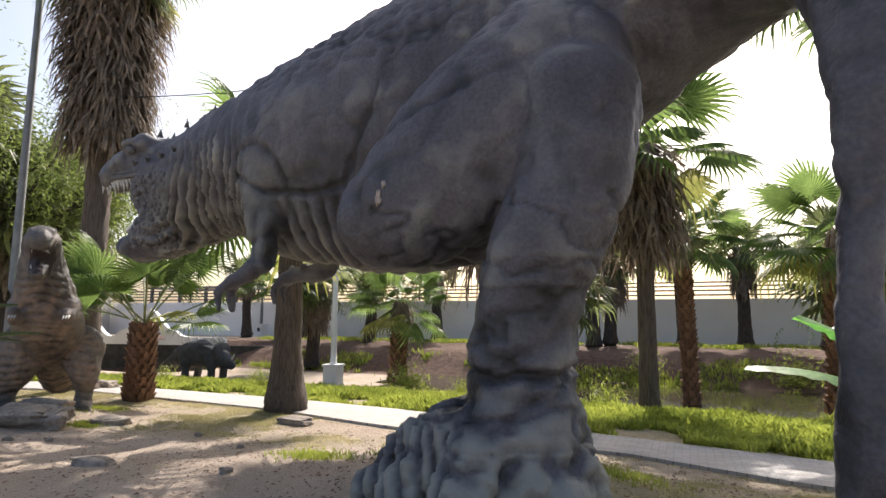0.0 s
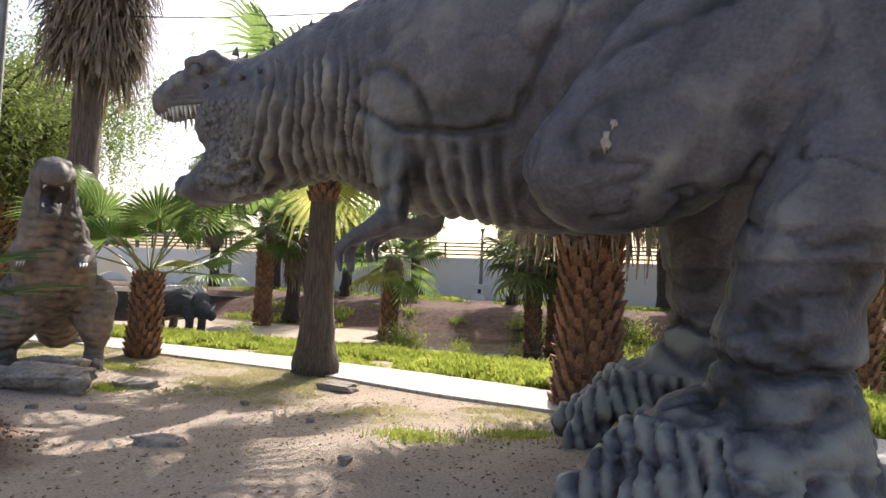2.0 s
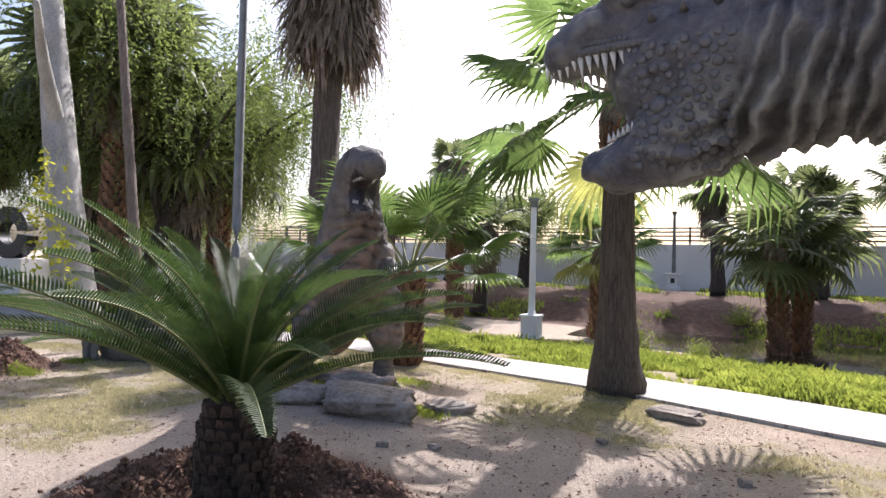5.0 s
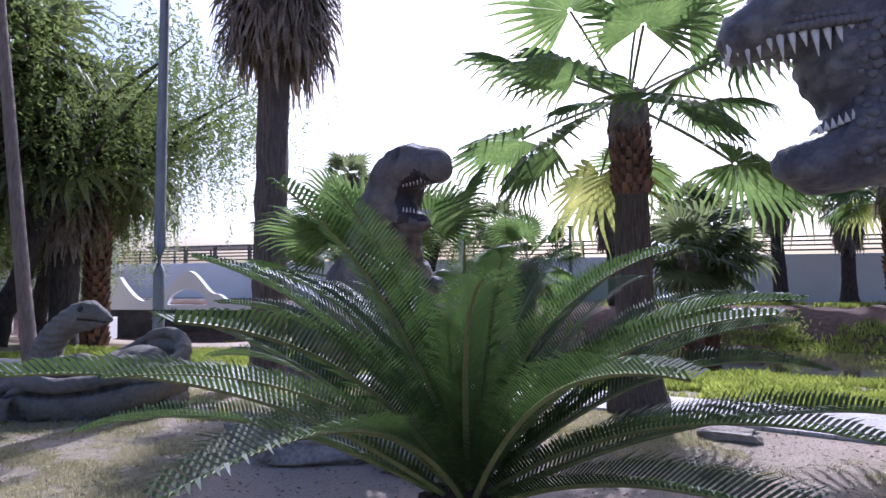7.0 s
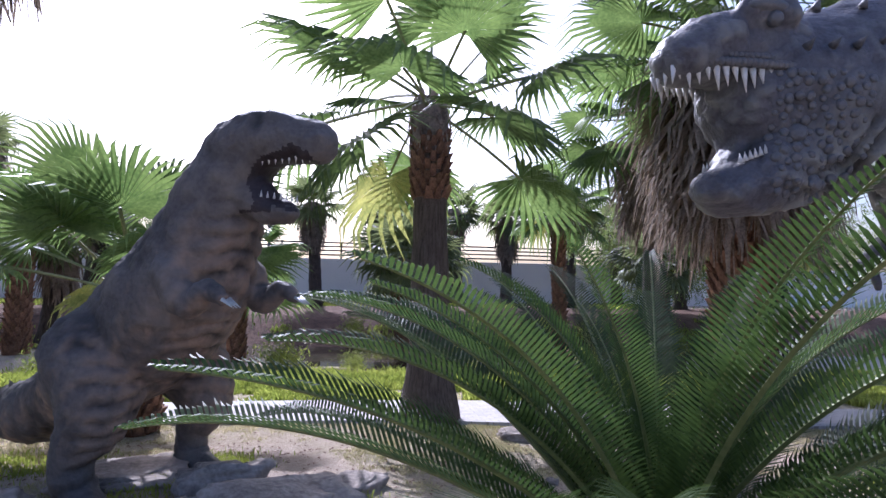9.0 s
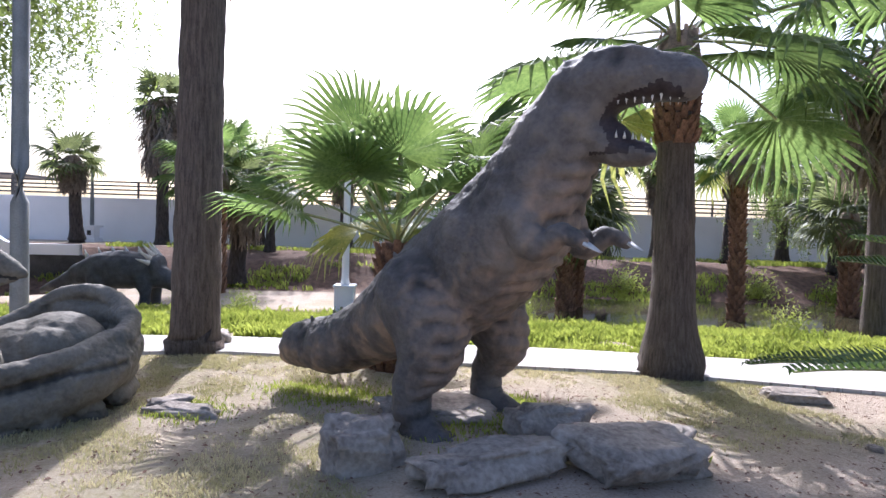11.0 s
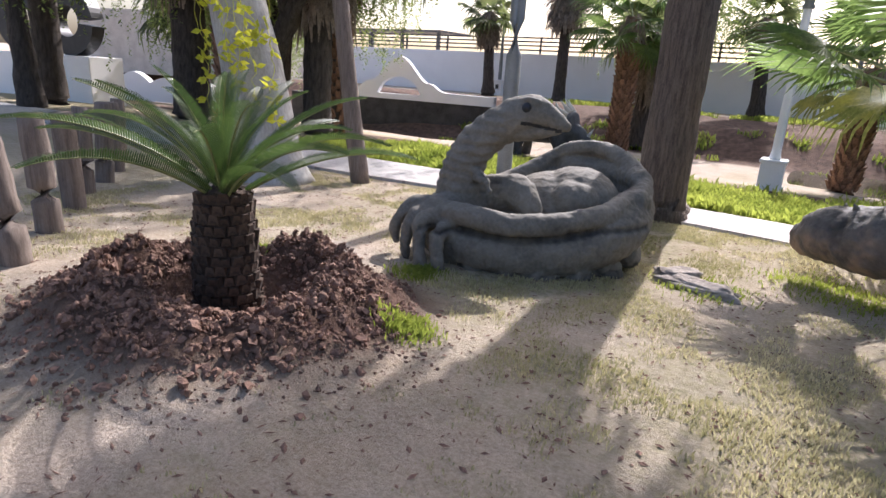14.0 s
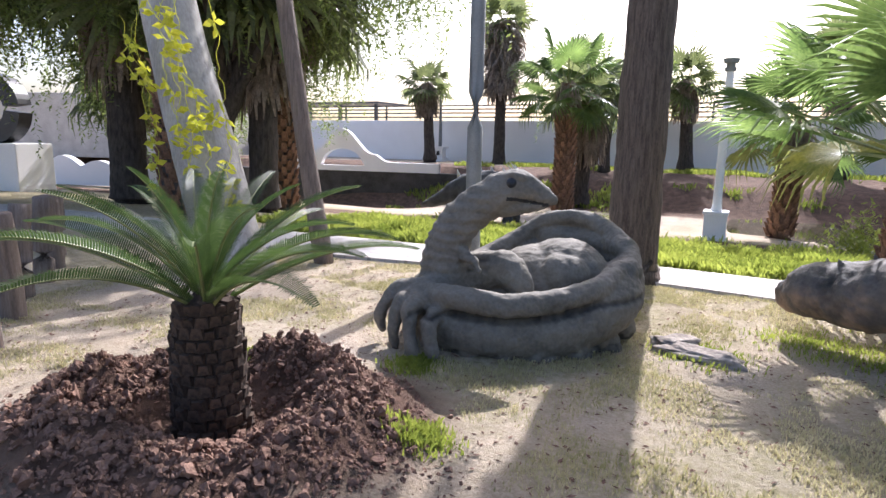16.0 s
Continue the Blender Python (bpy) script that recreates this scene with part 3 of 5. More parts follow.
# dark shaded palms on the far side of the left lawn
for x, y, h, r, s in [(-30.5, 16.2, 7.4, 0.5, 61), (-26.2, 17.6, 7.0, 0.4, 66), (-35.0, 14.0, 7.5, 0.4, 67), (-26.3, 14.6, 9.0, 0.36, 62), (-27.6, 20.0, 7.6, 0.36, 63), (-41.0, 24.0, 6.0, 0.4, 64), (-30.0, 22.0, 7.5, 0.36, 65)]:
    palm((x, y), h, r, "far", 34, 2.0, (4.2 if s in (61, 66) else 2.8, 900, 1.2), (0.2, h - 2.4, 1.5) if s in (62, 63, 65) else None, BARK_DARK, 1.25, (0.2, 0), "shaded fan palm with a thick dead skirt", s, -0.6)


# ---- statues ----
class Clay:
    """Loose closed lumps, to be fused into one skin."""

    def __init__(self):
        self.v, self.f, self.n = [], [], 0


def ball(seg):
    bm = bmesh.new()
    bmesh.ops.create_uvsphere(bm, u_segments=seg, v_segments=max(8, seg // 2 + 2), radius=1)
    out = np.array([v.co[:] for v in bm.verts]), [[v.index for v in f.verts] for f in bm.faces]
    bm.free()
    return out


BALLS = {seg: ball(seg) for seg in (10, 12, 14, 16, 18, 20)}


def blobs(clay, rows, step=0.12, seg=14):
    """Overlapping ellipsoids along a smooth line: rows of x, y, z, half length, half width (y), half height."""
    bv, bf = BALLS[seg]
    for row in spline(rows, step):
        clay.v.append(bv * np.maximum(row[3:], 0.02) + row[:3])
        clay.f += [[i + clay.n for i in f] for f in bf]
        clay.n += len(bv)


def limb(bm, rows, step=0.06, seg=12):
    blobs(bm, [(x, y, z, r, r, r) for x, y, z, r in rows], step, seg)


def cast(name, clay, voxel, smooth, shape):
    """Fuses the pieces of clay into one skin, smooths it, and lifts each point by shape(co, normal)."""
    me = mesh_of(name, np.concatenate(clay.v).tolist(), clay.f)
    ob = new(name, me)
    mod = ob.modifiers.new("skin", "REMESH")
    mod.mode, mod.voxel_size = "VOXEL", voxel
    sm = ob.modifiers.new("smooth", "SMOOTH")
    sm.factor, sm.iterations = 0.5, smooth
    skin = bpy.data.meshes.new_from_object(ob.evaluated_get(bpy.context.evaluated_depsgraph_get()))
    bpy.data.objects.remove(ob)
    bpy.data.meshes.remove(me)
    n = len(skin.vertices)
    co, no = np.empty(n * 3), np.empty(n * 3)
    skin.vertices.foreach_get("co", co)
    skin.vertices.foreach_get("normal", no)
    co, no = co.reshape(-1, 3), no.reshape(-1, 3)
    lift = np.array([shape(c, m) for c, m in zip(co, no)])
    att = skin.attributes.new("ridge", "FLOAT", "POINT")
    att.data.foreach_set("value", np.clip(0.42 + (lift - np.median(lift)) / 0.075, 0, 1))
    co = co + no * lift[:, None]
    skin.vertices.foreach_set("co", co.ravel())
    skin.update()
    skin.polygons.foreach_set("use_smooth", [True] * len(skin.polygons))
    skin.name = name
    return skin


def brush(me, name, weight):
    """Stores a value for paint on each point of a cast: weight(co, normal)."""
    att = me.attributes.new(name, "FLOAT", "POINT")
    att.data.foreach_set("value", [min(1.0, max(0.0, weight(v.co, v.normal))) for v in me.vertices])


def add_pieces(me, build, index):
    """Joins more pieces (teeth, spikes) onto a mesh, in another of its materials."""
    bm, more = bmesh.new(), bpy.data.meshes.new("pieces")
    build(bm)
    bm.to_mesh(more)
    bm.free()
    bm = bmesh.new()
    bm.from_mesh(me)
    old, verts = len(bm.faces), len(bm.verts)
    bm.from_mesh(more)
    bm.faces.ensure_lookup_table()
    for f in bm.faces[old:]:
        f.material_index, f.smooth = index, True
    bm.to_mesh(me)
    bm.free()
    bpy.data.meshes.remove(more)
    if "ridge" in me.attributes:
        for d in me.attributes["ridge"].data[verts:]:
            d.value = 0.62


def cone(bm, foot, tip, r, seg=7):
    foot, tip = Vector(foot), Vector(tip)
    d = tip - foot
    bmesh.ops.create_cone(bm, cap_ends=True, segments=seg, radius1=r, radius2=r * 0.08, depth=d.length, matrix=Matrix.Translation((foot + tip) / 2) @ d.to_track_quat("Z", "Y").to_matrix().to_4x4())


def cells(x, y, z, s):
    d = noise.voronoi((x * s, y * s, z * s))[0]
    return min(0.5, d[1] - d[0])


def statue(name, me, mats, label):
    for m in mats:
        me.materials.append(m)
    return tagged(new(name, me), label, "dinosaur statue")


def big_carnivore():
    bm = Clay()

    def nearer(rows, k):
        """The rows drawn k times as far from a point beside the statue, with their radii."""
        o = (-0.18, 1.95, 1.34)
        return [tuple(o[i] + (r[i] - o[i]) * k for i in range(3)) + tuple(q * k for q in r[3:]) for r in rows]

    blobs(bm, [(-6.0, 7.35, 2.95, 0.5, 0.46, 0.56), (-5.5, 7.33, 2.92, 0.6, 0.52, 0.72), (-5.0, 7.3, 3.07, 0.6, 0.58, 0.76), (-4.5, 7.28, 3.08, 0.6, 0.68, 0.9), (-4.0, 7.25, 3.06, 0.7, 0.78, 1.1), (-3.4, 7.22, 3.13, 0.7, 0.84, 1.22), (-2.8, 7.2, 3.17, 0.8, 0.86, 1.4), (-1.9, 7.2, 3.36, 0.8, 0.86, 1.45), (-1.2, 7.2, 3.75, 0.8, 0.8, 1.1), (-0.6, 7.1, 3.85, 0.7, 0.66, 0.82)], 0.2, 20)
    limb(bm, [(-0.6, 7.1, 3.85, 0.72), (0.1, 6.75, 3.98, 0.58), (0.6, 6.25, 3.9, 0.48), (0.82, 5.75, 3.4, 0.38), (0.76, 5.4, 2.65, 0.24), (0.64, 5.25, 2.1, 0.13), (0.57, 5.2, 1.5, 0.105), (0.56, 5.15, 1.0, 0.15), (0.6, 5.15, 0.5, 0.22), (0.66, 5.15, 0.1, 0.27), (0.7, 5.15, -0.25, 0.36)], 0.1, 16)
    # skull and lower jaw
    blobs(bm, [(-5.9, 7.34, 3.1, 0.4, 0.42, 0.42), (-6.25, 7.3, 3.24, 0.3, 0.33, 0.31), (-6.58, 7.24, 3.2, 0.25, 0.28, 0.24), (-6.82, 7.2, 3.1, 0.16, 0.22, 0.16)], 0.1)
    blobs(bm, [(-5.85, 7.34, 2.6, 0.4, 0.42, 0.45), (-6.12, 7.3, 2.36, 0.3, 0.34, 0.3), (-6.38, 7.26, 2.2, 0.2, 0.26, 0.18), (-6.56, 7.23, 2.22, 0.12, 0.18, 0.12)], 0.1)
    limb(bm, [(-6.15, 7.02, 3.42, 0.12), (-6.4, 7.02, 3.42, 0.1)])
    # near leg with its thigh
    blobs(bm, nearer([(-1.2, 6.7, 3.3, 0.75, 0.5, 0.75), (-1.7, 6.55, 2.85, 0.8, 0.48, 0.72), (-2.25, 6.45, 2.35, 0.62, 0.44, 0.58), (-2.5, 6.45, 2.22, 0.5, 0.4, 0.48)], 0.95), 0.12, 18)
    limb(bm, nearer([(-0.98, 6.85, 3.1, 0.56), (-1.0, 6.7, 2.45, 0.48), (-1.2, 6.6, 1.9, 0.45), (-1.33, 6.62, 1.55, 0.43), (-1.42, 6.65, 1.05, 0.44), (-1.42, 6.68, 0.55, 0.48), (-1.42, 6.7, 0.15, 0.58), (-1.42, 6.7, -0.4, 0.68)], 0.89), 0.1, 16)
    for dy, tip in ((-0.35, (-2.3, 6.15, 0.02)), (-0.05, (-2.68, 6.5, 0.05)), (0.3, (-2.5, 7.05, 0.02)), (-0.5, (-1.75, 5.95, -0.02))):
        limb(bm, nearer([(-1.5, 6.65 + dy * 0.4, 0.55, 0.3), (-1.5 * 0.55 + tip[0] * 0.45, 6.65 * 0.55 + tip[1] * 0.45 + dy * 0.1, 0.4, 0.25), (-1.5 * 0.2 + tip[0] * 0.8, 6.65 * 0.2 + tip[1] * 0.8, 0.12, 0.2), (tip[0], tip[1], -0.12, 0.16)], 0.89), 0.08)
    # far leg
    limb(bm, [(-1.2, 7.8, 2.9, 0.6), (-1.45, 8.0, 2.2, 0.48), (-1.5, 8.15, 1.5, 0.36), (-1.52, 8.2, 1.0, 0.3), (-1.65, 8.2, 0.5, 0.38), (-1.7, 8.2, -0.15, 0.5)], 0.1)
    for dy in (-0.4, 0.0, 0.4):
        limb(bm, [(-1.7, 8.2 + dy * 0.3, 0.5, 0.26), (-2.25, 8.2 + dy * 0.7, 0.34, 0.2), (-2.7 + abs(dy) * 0.4, 8.2 + dy, 0.0, 0.14)], 0.08)
    # arms
    limb(bm, [(-4.1, 6.75, 2.75, 0.27), (-4.05, 6.65, 2.4, 0.2), (-3.95, 6.57, 1.98, 0.125), (-3.98, 6.52, 1.84, 0.1), (-4.25, 6.5, 1.68, 0.065)], 0.05)
    limb(bm, [(-4.2, 7.85, 2.5, 0.25), (-4.1, 7.9, 1.95, 0.14), (-4.4, 7.8, 1.86, 0.09), (-4.6, 7.75, 1.8, 0.07)], 0.05)
    for y, d in ((6.5, 0.0), (7.75, -0.33)):
        for k in (-0.05, 0.05):
            limb(bm, [(-4.22 + d, y + k, 1.7 + 0.1 * (d < 0), 0.055), (-4.34 + d, y + k * 1.6, 1.58 + 0.1 * (d < 0), 0.05), (-4.32 + d, y + k * 1.8, 1.42 + 0.1 * (d < 0), 0.028)], 0.03)

    def shape(c, n):
        x, y, z = c
        h = 0.022 * fbm(x * 1.1, y * 1.1, z * 1.1) + 0.018 * fbm(x * 4, y * 4, z * 4) - 0.012 * max(0.0, 0.12 - abs(fbm(x * 1.3, y * 1.3, z * 1.3 + 9.0, 3))) / 0.12
        neck = max(0.0, min(1.0, (x + 6.3) * 3)) * max(0.0, min(1.0, (-4.1 - x) * 3)) * max(0.0, min(1.0, (3.4 - z) * 3)) * (z > 1.9)
        ring = math.hypot(x + 6.0, (z - 2.95) * 0.9)
        neck *= max(0.0, min(1.0, (ring - 0.42) * 6))
        if neck and y < 7.9:
            c1 = ring * math.pi / 0.12 + 2.6 * fbm(x * 1.3, y * 1.3, z * 0.8) + 1.1 * fbm(x * 5, y * 5, z * 2.0)
            deep = 0.068 + 0.045 * fbm(x * 2.5, y, z * 1.5, 3)
            h += neck * deep * ((1 - abs(math.sin(c1))) ** 1.3 - 0.35)
        flank = max(0.0, min(1.0, (x + 4.1) * 3)) * max(0.0, min(1.0, (-2.9 - x) * 3)) * max(0.0, min(1.0, (2.6 - z) * 3)) * (z > 1.7)
        if flank:
            h += flank * 0.028 * math.sin(x * 2 * math.pi / 0.17 + 3.0 * fbm(x * 1.5, y, z * 0.8))
        if y < 7.0 and z > 1.6:
            d = math.hypot((x + 2.15) / 1.0, (z - 2.45) / 0.82)
            h -= (0.006 + 0.03 * max(0.0, fbm(x * 1.4, y, z * 1.4 + 3.0, 3) + 0.1) * (x < -2.3)) * math.exp(-((d - 1.0) / 0.09) ** 2)
            crease = lin(x, [-4.4, -3.9, -3.4, -3.0, -2.85, -2.6], [2.8, 2.56, 2.5, 2.55, 2.85, 3.4])
            steep = 0.035 if x < -3.0 else 0.08
            h -= 0.035 * math.exp(-((z - crease) / steep) ** 2) * (-4.4 < x < -2.6)
            h -= 0.018 * math.exp(-(((z - 3.0) - 0.35 * (x + 1.9)) / 0.05) ** 2) * max(0.0, min(1.0, (x + 2.6) * 3)) * max(0.0, min(1.0, (-0.9 - x) * 3))
            d = math.hypot((x + 4.12) / 0.42, (z - 2.55) / 0.5)
            h -= 0.03 * math.exp(-((d - 1.0) / 0.1) ** 2)
        if x < -5.55 and z < 3.35:
            h += 0.035 * cells(x, y, z, 7.0) * min(1.0, (-5.55 - x) * 5)
        elif x < -5.9:
            h += 0.03 * cells(x, y, z, 9.0)
        if z < 1.55 and x > -3 and x < 0.2:
            h += 0.05 * abs(math.sin((z + 0.25 * fbm(x * 1.5, y * 1.5, z)) * 7.5)) * max(0.0, min(1.0, (1.5 - z) * 2)) - 0.02
            if z < 0.6 and x < -1.62:
                h += 0.075 * (abs(math.sin((x + 0.25 * z - 0.15 * y) * math.pi / 0.125 + 1.2 * fbm(x * 3, y * 3, z))) ** 0.6 - 0.6) + 0.025 * fbm(x * 8, y * 8, z * 8)
            elif z < 0.5:
                h += 0.07 * cells(x, y, z, 3.5) + 0.05 * fbm(x * 6, y * 6, z * 6)
        if -2.4 < x < 0.2 and 0.6 < z < 1.3:
            h -= 0.07 * math.exp(-((z - 0.98 - 0.1 * fbm(x * 2, y * 2, 4.0)) / 0.035) ** 2)
        if 0.4 < z < 2.2 and -2.4 < x < 0.2 and y < 7.2:
            h -= 0.03 * max(0.0, 0.16 - abs(fbm(x * 1.6, y * 1.6, z * 3.2 + 5.0, 3))) / 0.16
        if z > 3.7:
            h += 0.02 * fbm(x * 9, y * 9, z * 9)
        return h

    me = cast("dinosaur_statue", bm, 0.026, 4, shape)
    brush(me, "pale", lambda c, n: 0.75 * max(0.0, min(1.0, (c.x + 6.2) * 2)) * max(0.0, min(1.0, (-3.3 - c.x) * 1.2)) * max(0.0, min(1.0, (3.1 - c.z) * 1.5)) * (c.z > 1.9))

    def teeth(bm):
        for i in range(13):
            t = i / 12
            for s in (-1, 1):
                x, y, z = -6.15 - 0.75 * t, 7.26 + s * (0.27 - 0.12 * t * t), 2.96 + 0.03 * t
                cone(bm, (x, y, z + 0.05), (x + 0.02, y, z - 0.06 - 0.035 * (i % 3)), 0.028)
                if i < 9:
                    x, y, z = -6.15 - 0.42 * t, 7.28 + s * (0.25 - 0.08 * t), 2.5 - 0.16 * t
                    cone(bm, (x, y, z - 0.02), (x - 0.01, y, z + 0.045), 0.02)
        for k in (-1, 0, 1):
            cone(bm, (-6.93, 7.2 + 0.09 * k, 3.02), (-6.94, 7.2 + 0.09 * k, 2.89), 0.024)

    add_pieces(me, teeth, 1)

    def bony(bm):
        rnd = random.Random(4)
        for i in range(46):
            t = i / 45
            x = -6.2 + 4.6 * t
            zt = lin(x, [-6.5, -5.6, -4.3, -3.5, -2.9, -1.6], [3.5, 3.62, 3.98, 4.33, 4.54, 4.8])
            s = rnd.choice((-1, 0, 1))
            y, z = 7.28 + s * 0.28, zt - 0.06 * abs(s)
            cone(bm, (x, y, z - 0.05), (x + 0.03, y + 0.02 * s, z + rnd.uniform(0.03, 0.09)), rnd.uniform(0.03, 0.05), 6)
            if i % 2:
                cone(bm, (x, 6.86, zt - 0.42), (x, 6.78, zt - 0.38), 0.035, 6)

    add_pieces(me, bony, 0)

    rnd = random.Random(8)
    cheek = [v for v in me.vertices if -6.25 < v.co.x < -5.6 and 2.15 < v.co.z < 3.0 and v.normal.y < -0.55]
    spots = []
    for v in rnd.sample(cheek, min(len(cheek), 1500)):
        if all((v.co - s).length > 0.06 for s, _ in spots):
            spots.append((v.co.copy(), v.normal.copy()))

    def knobs(bm):
        for i, (s, n) in enumerate(spots):
            r = 0.07 if i in (3, 9) else rnd.uniform(0.022, 0.042)
            bmesh.ops.create_icosphere(bm, subdivisions=2, radius=1, matrix=Matrix.Translation(s) @ n.to_track_quat("Z", "Y").to_matrix().to_4x4() @ Matrix.Diagonal((r, r, r * 0.55, 1)))
        for i in range(24):
            t = i / 23
            for side in (-1, 1):
                for row in (0, 1):
                    r = 0.034 - 0.008 * row
                    bmesh.ops.create_icosphere(bm, subdivisions=2, radius=r, matrix=Matrix.Translation((-6.05 - 0.84 * t, 7.25 + side * (0.30 - 0.02 * row - 0.14 * t * t), 3.03 + 0.055 * row + 0.02 * t)))
        bmesh.ops.create_icosphere(bm, subdivisions=3, radius=0.055, matrix=Matrix.Translation((-6.28, 6.93, 3.34)))
        bmesh.ops.create_icosphere(bm, subdivisions=3, radius=1, matrix=Matrix.Translation((-6.3, 6.98, 3.43)) @ Matrix.Diagonal((0.17, 0.1, 0.06, 1)))

    add_pieces(me, knobs, 0)

    # chipped paint on the thigh
    thigh = [v for v in me.vertices if v.normal.y < -0.3 and v.co.y < 6.7]
    chips = []
    for dx, dz, r, s in ((0, 0, 0.03, 2.4), (0.04, 0.1, 0.018, 1.6), (-0.04, -0.11, 0.022, 1.5)):
        v = min(thigh, key=lambda v: (v.co.x + 2.3 - dx) ** 2 + (v.co.z - 2.25 - dz) ** 2)
        chips.append((v.co.copy(), v.normal.to_track_quat("Z", "Y").to_matrix().to_4x4(), r, s))

    def flakes(bm):
        for c, m, r, s in chips:
            made = bmesh.ops.create_icosphere(bm, subdivisions=3, radius=1)["verts"]
            for q in made:
                k = 1 + 0.9 * fbm(q.co.x * 1.7 + r * 90, q.co.y * 1.7, 0.0)
                q.co = c + m.to_3x3() @ Vector((q.co.x * r * k, q.co.y * r * k * s, q.co.z * 0.012))

    add_pieces(me, flakes, 2)
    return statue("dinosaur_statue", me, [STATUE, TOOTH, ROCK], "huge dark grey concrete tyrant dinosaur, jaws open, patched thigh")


big_carnivore()


def small_carnivore():
    bm = Clay()
    limb(bm, [(-12.55, 10.8, -0.02, 0.2), (-12.42, 10.68, 0.04, 0.27), (-12.0, 10.32, 0.14, 0.33), (-11.55, 9.95, 0.38, 0.36), (-11.05, 9.45, 0.76, 0.48), (-10.6, 9.08, 1.12, 0.55), (-10.3, 8.78, 1.5, 0.5), (-10.1, 8.58, 1.9, 0.4), (-9.99, 8.46, 2.2, 0.33), (-9.88, 8.37, 2.42, 0.29)], 0.1, 16)
    limb(bm, [(-9.88, 8.36, 2.46, 0.29), (-9.7, 8.22, 2.57, 0.25), (-9.48, 8.05, 2.55, 0.19), (-9.3, 7.92, 2.5, 0.15)], 0.06, 14)
    limb(bm, [(-9.93, 8.39, 2.24, 0.24), (-9.76, 8.25, 2.12, 0.15), (-9.6, 8.13, 2.03, 0.105), (-9.5, 8.06, 2.01, 0.085)], 0.06)
    limb(bm, [(-9.88, 8.35, 2.3, 0.2), (-9.74, 8.24, 2.22, 0.1), (-9.6, 8.13, 2.13, 0.05)], 0.05)
    for s in (-1, 1):
        ox, oy = 0.67 * 0.15 * s, 0.74 * 0.15 * s
        limb(bm, [(-9.78 + ox, 8.28 + oy, 2.69, 0.06), (-9.6 + ox, 8.14 + oy, 2.71, 0.055), (-9.45 + ox * 0.8, 8.03 + oy * 0.8, 2.67, 0.045)], 0.04)
        limb(bm, [(-9.42 + ox * 0.5, 8.0 + oy * 0.5, 2.61, 0.045), (-9.33 + ox * 0.5, 7.94 + oy * 0.5, 2.57, 0.04)], 0.03)
    limb(bm, [(-11.05, 9.0, 0.85, 0.42), (-10.95, 8.8, 0.45, 0.3), (-11.1, 8.75, 0.08, 0.17), (-11.05, 8.72, -0.2, 0.16), (-10.9, 8.6, -0.3, 0.14)], 0.06)
    limb(bm, [(-10.5, 9.6, 0.8, 0.4), (-10.28, 9.55, 0.4, 0.26), (-10.4, 9.68, 0.06, 0.15), (-10.38, 9.66, -0.22, 0.15), (-10.2, 9.5, -0.3, 0.13)], 0.06)
    for f in ((-11.0, 8.7), (-10.32, 9.6)):
        for a in (-25, 0, 25):
            d = Vector((0.74, -0.67, 0))
            d.rotate(Euler((0, 0, radians(a))))
            limb(bm, [(f[0], f[1], -0.26, 0.1), (f[0] + d.x * 0.22, f[1] + d.y * 0.22, -0.3, 0.075), (f[0] + d.x * 0.36, f[1] + d.y * 0.36, -0.34, 0.05)], 0.05)
    for s in (-1, 1):
        ox, oy = 0.67 * 0.36 * s, 0.74 * 0.36 * s
        limb(bm, [(-10.1 + ox, 8.62 + oy, 1.55, 0.15), (-9.95 + ox, 8.5 + oy, 1.32, 0.11), (-9.8 + ox, 8.36 + oy, 1.42, 0.08), (-9.68 + ox, 8.26 + oy, 1.36, 0.05)], 0.04)

    def shape(c, n):
        x, y, z = c
        h = 0.03 * fbm(x * 2, y * 2, z * 2) + 0.014 * fbm(x * 9, y * 9, z * 9)
        front = n[0] * 0.74 - n[1] * 0.67
        if front > 0.35 and z < 2.1:
            h += 0.03 * min(1.0, (front - 0.35) * 2) * (abs(math.sin(z * math.pi / 0.14 + 2.5 * fbm(x * 1.6, y * 1.6, z * 1.6))) ** 0.7 - 0.5)
        elif z < 1.9:
            h += 0.012 * cells(x, y, z, 12.0)
        return h

    me = cast("dinosaur_statue", bm, 0.024, 4, shape)
    heading = Vector((0.74, -0.67, 0.0))
    def tan_front(c, n):
        tail = (c - Vector((-10.9, 9.3, 0))).dot(heading)
        if tail < -0.2:
            under = max(0.0, 0.45 - n.z) * 1.2
            return under * (0.6 + 0.5 * math.sin(tail * 16 + 2.5 * fbm(c.x * 3, c.y * 3, c.z * 3)))
        return (1.25 * n.dot(heading) - 0.35 * n.z - 0.2) * min(1.0, max(0.0, (2.1 - c.z) * 2)) * min(1.0, max(0.0, (c.z + 0.05) * 3))

    brush(me, "belly", tan_front)
    for p in me.polygons:
        c = p.center
        along = (c - Vector((-9.5, 8.08, 0))).dot(heading)
        if 2.0 < c.z < 2.47 and -0.34 < along < 0.3 and abs((c - Vector((-9.5, 8.08, 0))).dot(Vector((0.67, 0.74, 0)))) < 0.17 and (abs(p.normal.z) > 0.3 or along < -0.05):
            p.material_index = 1

    def teeth(bm):
        for i in range(9):
            t = i / 8
            for s in (-1, 1):
                w = 0.12 - 0.05 * t
                x, y = -9.66 + 0.36 * t + 0.67 * s * w, 8.19 - 0.29 * t + 0.74 * s * w
                cone(bm, (x, y, 2.41), (x, y, 2.345), 0.014, 6)
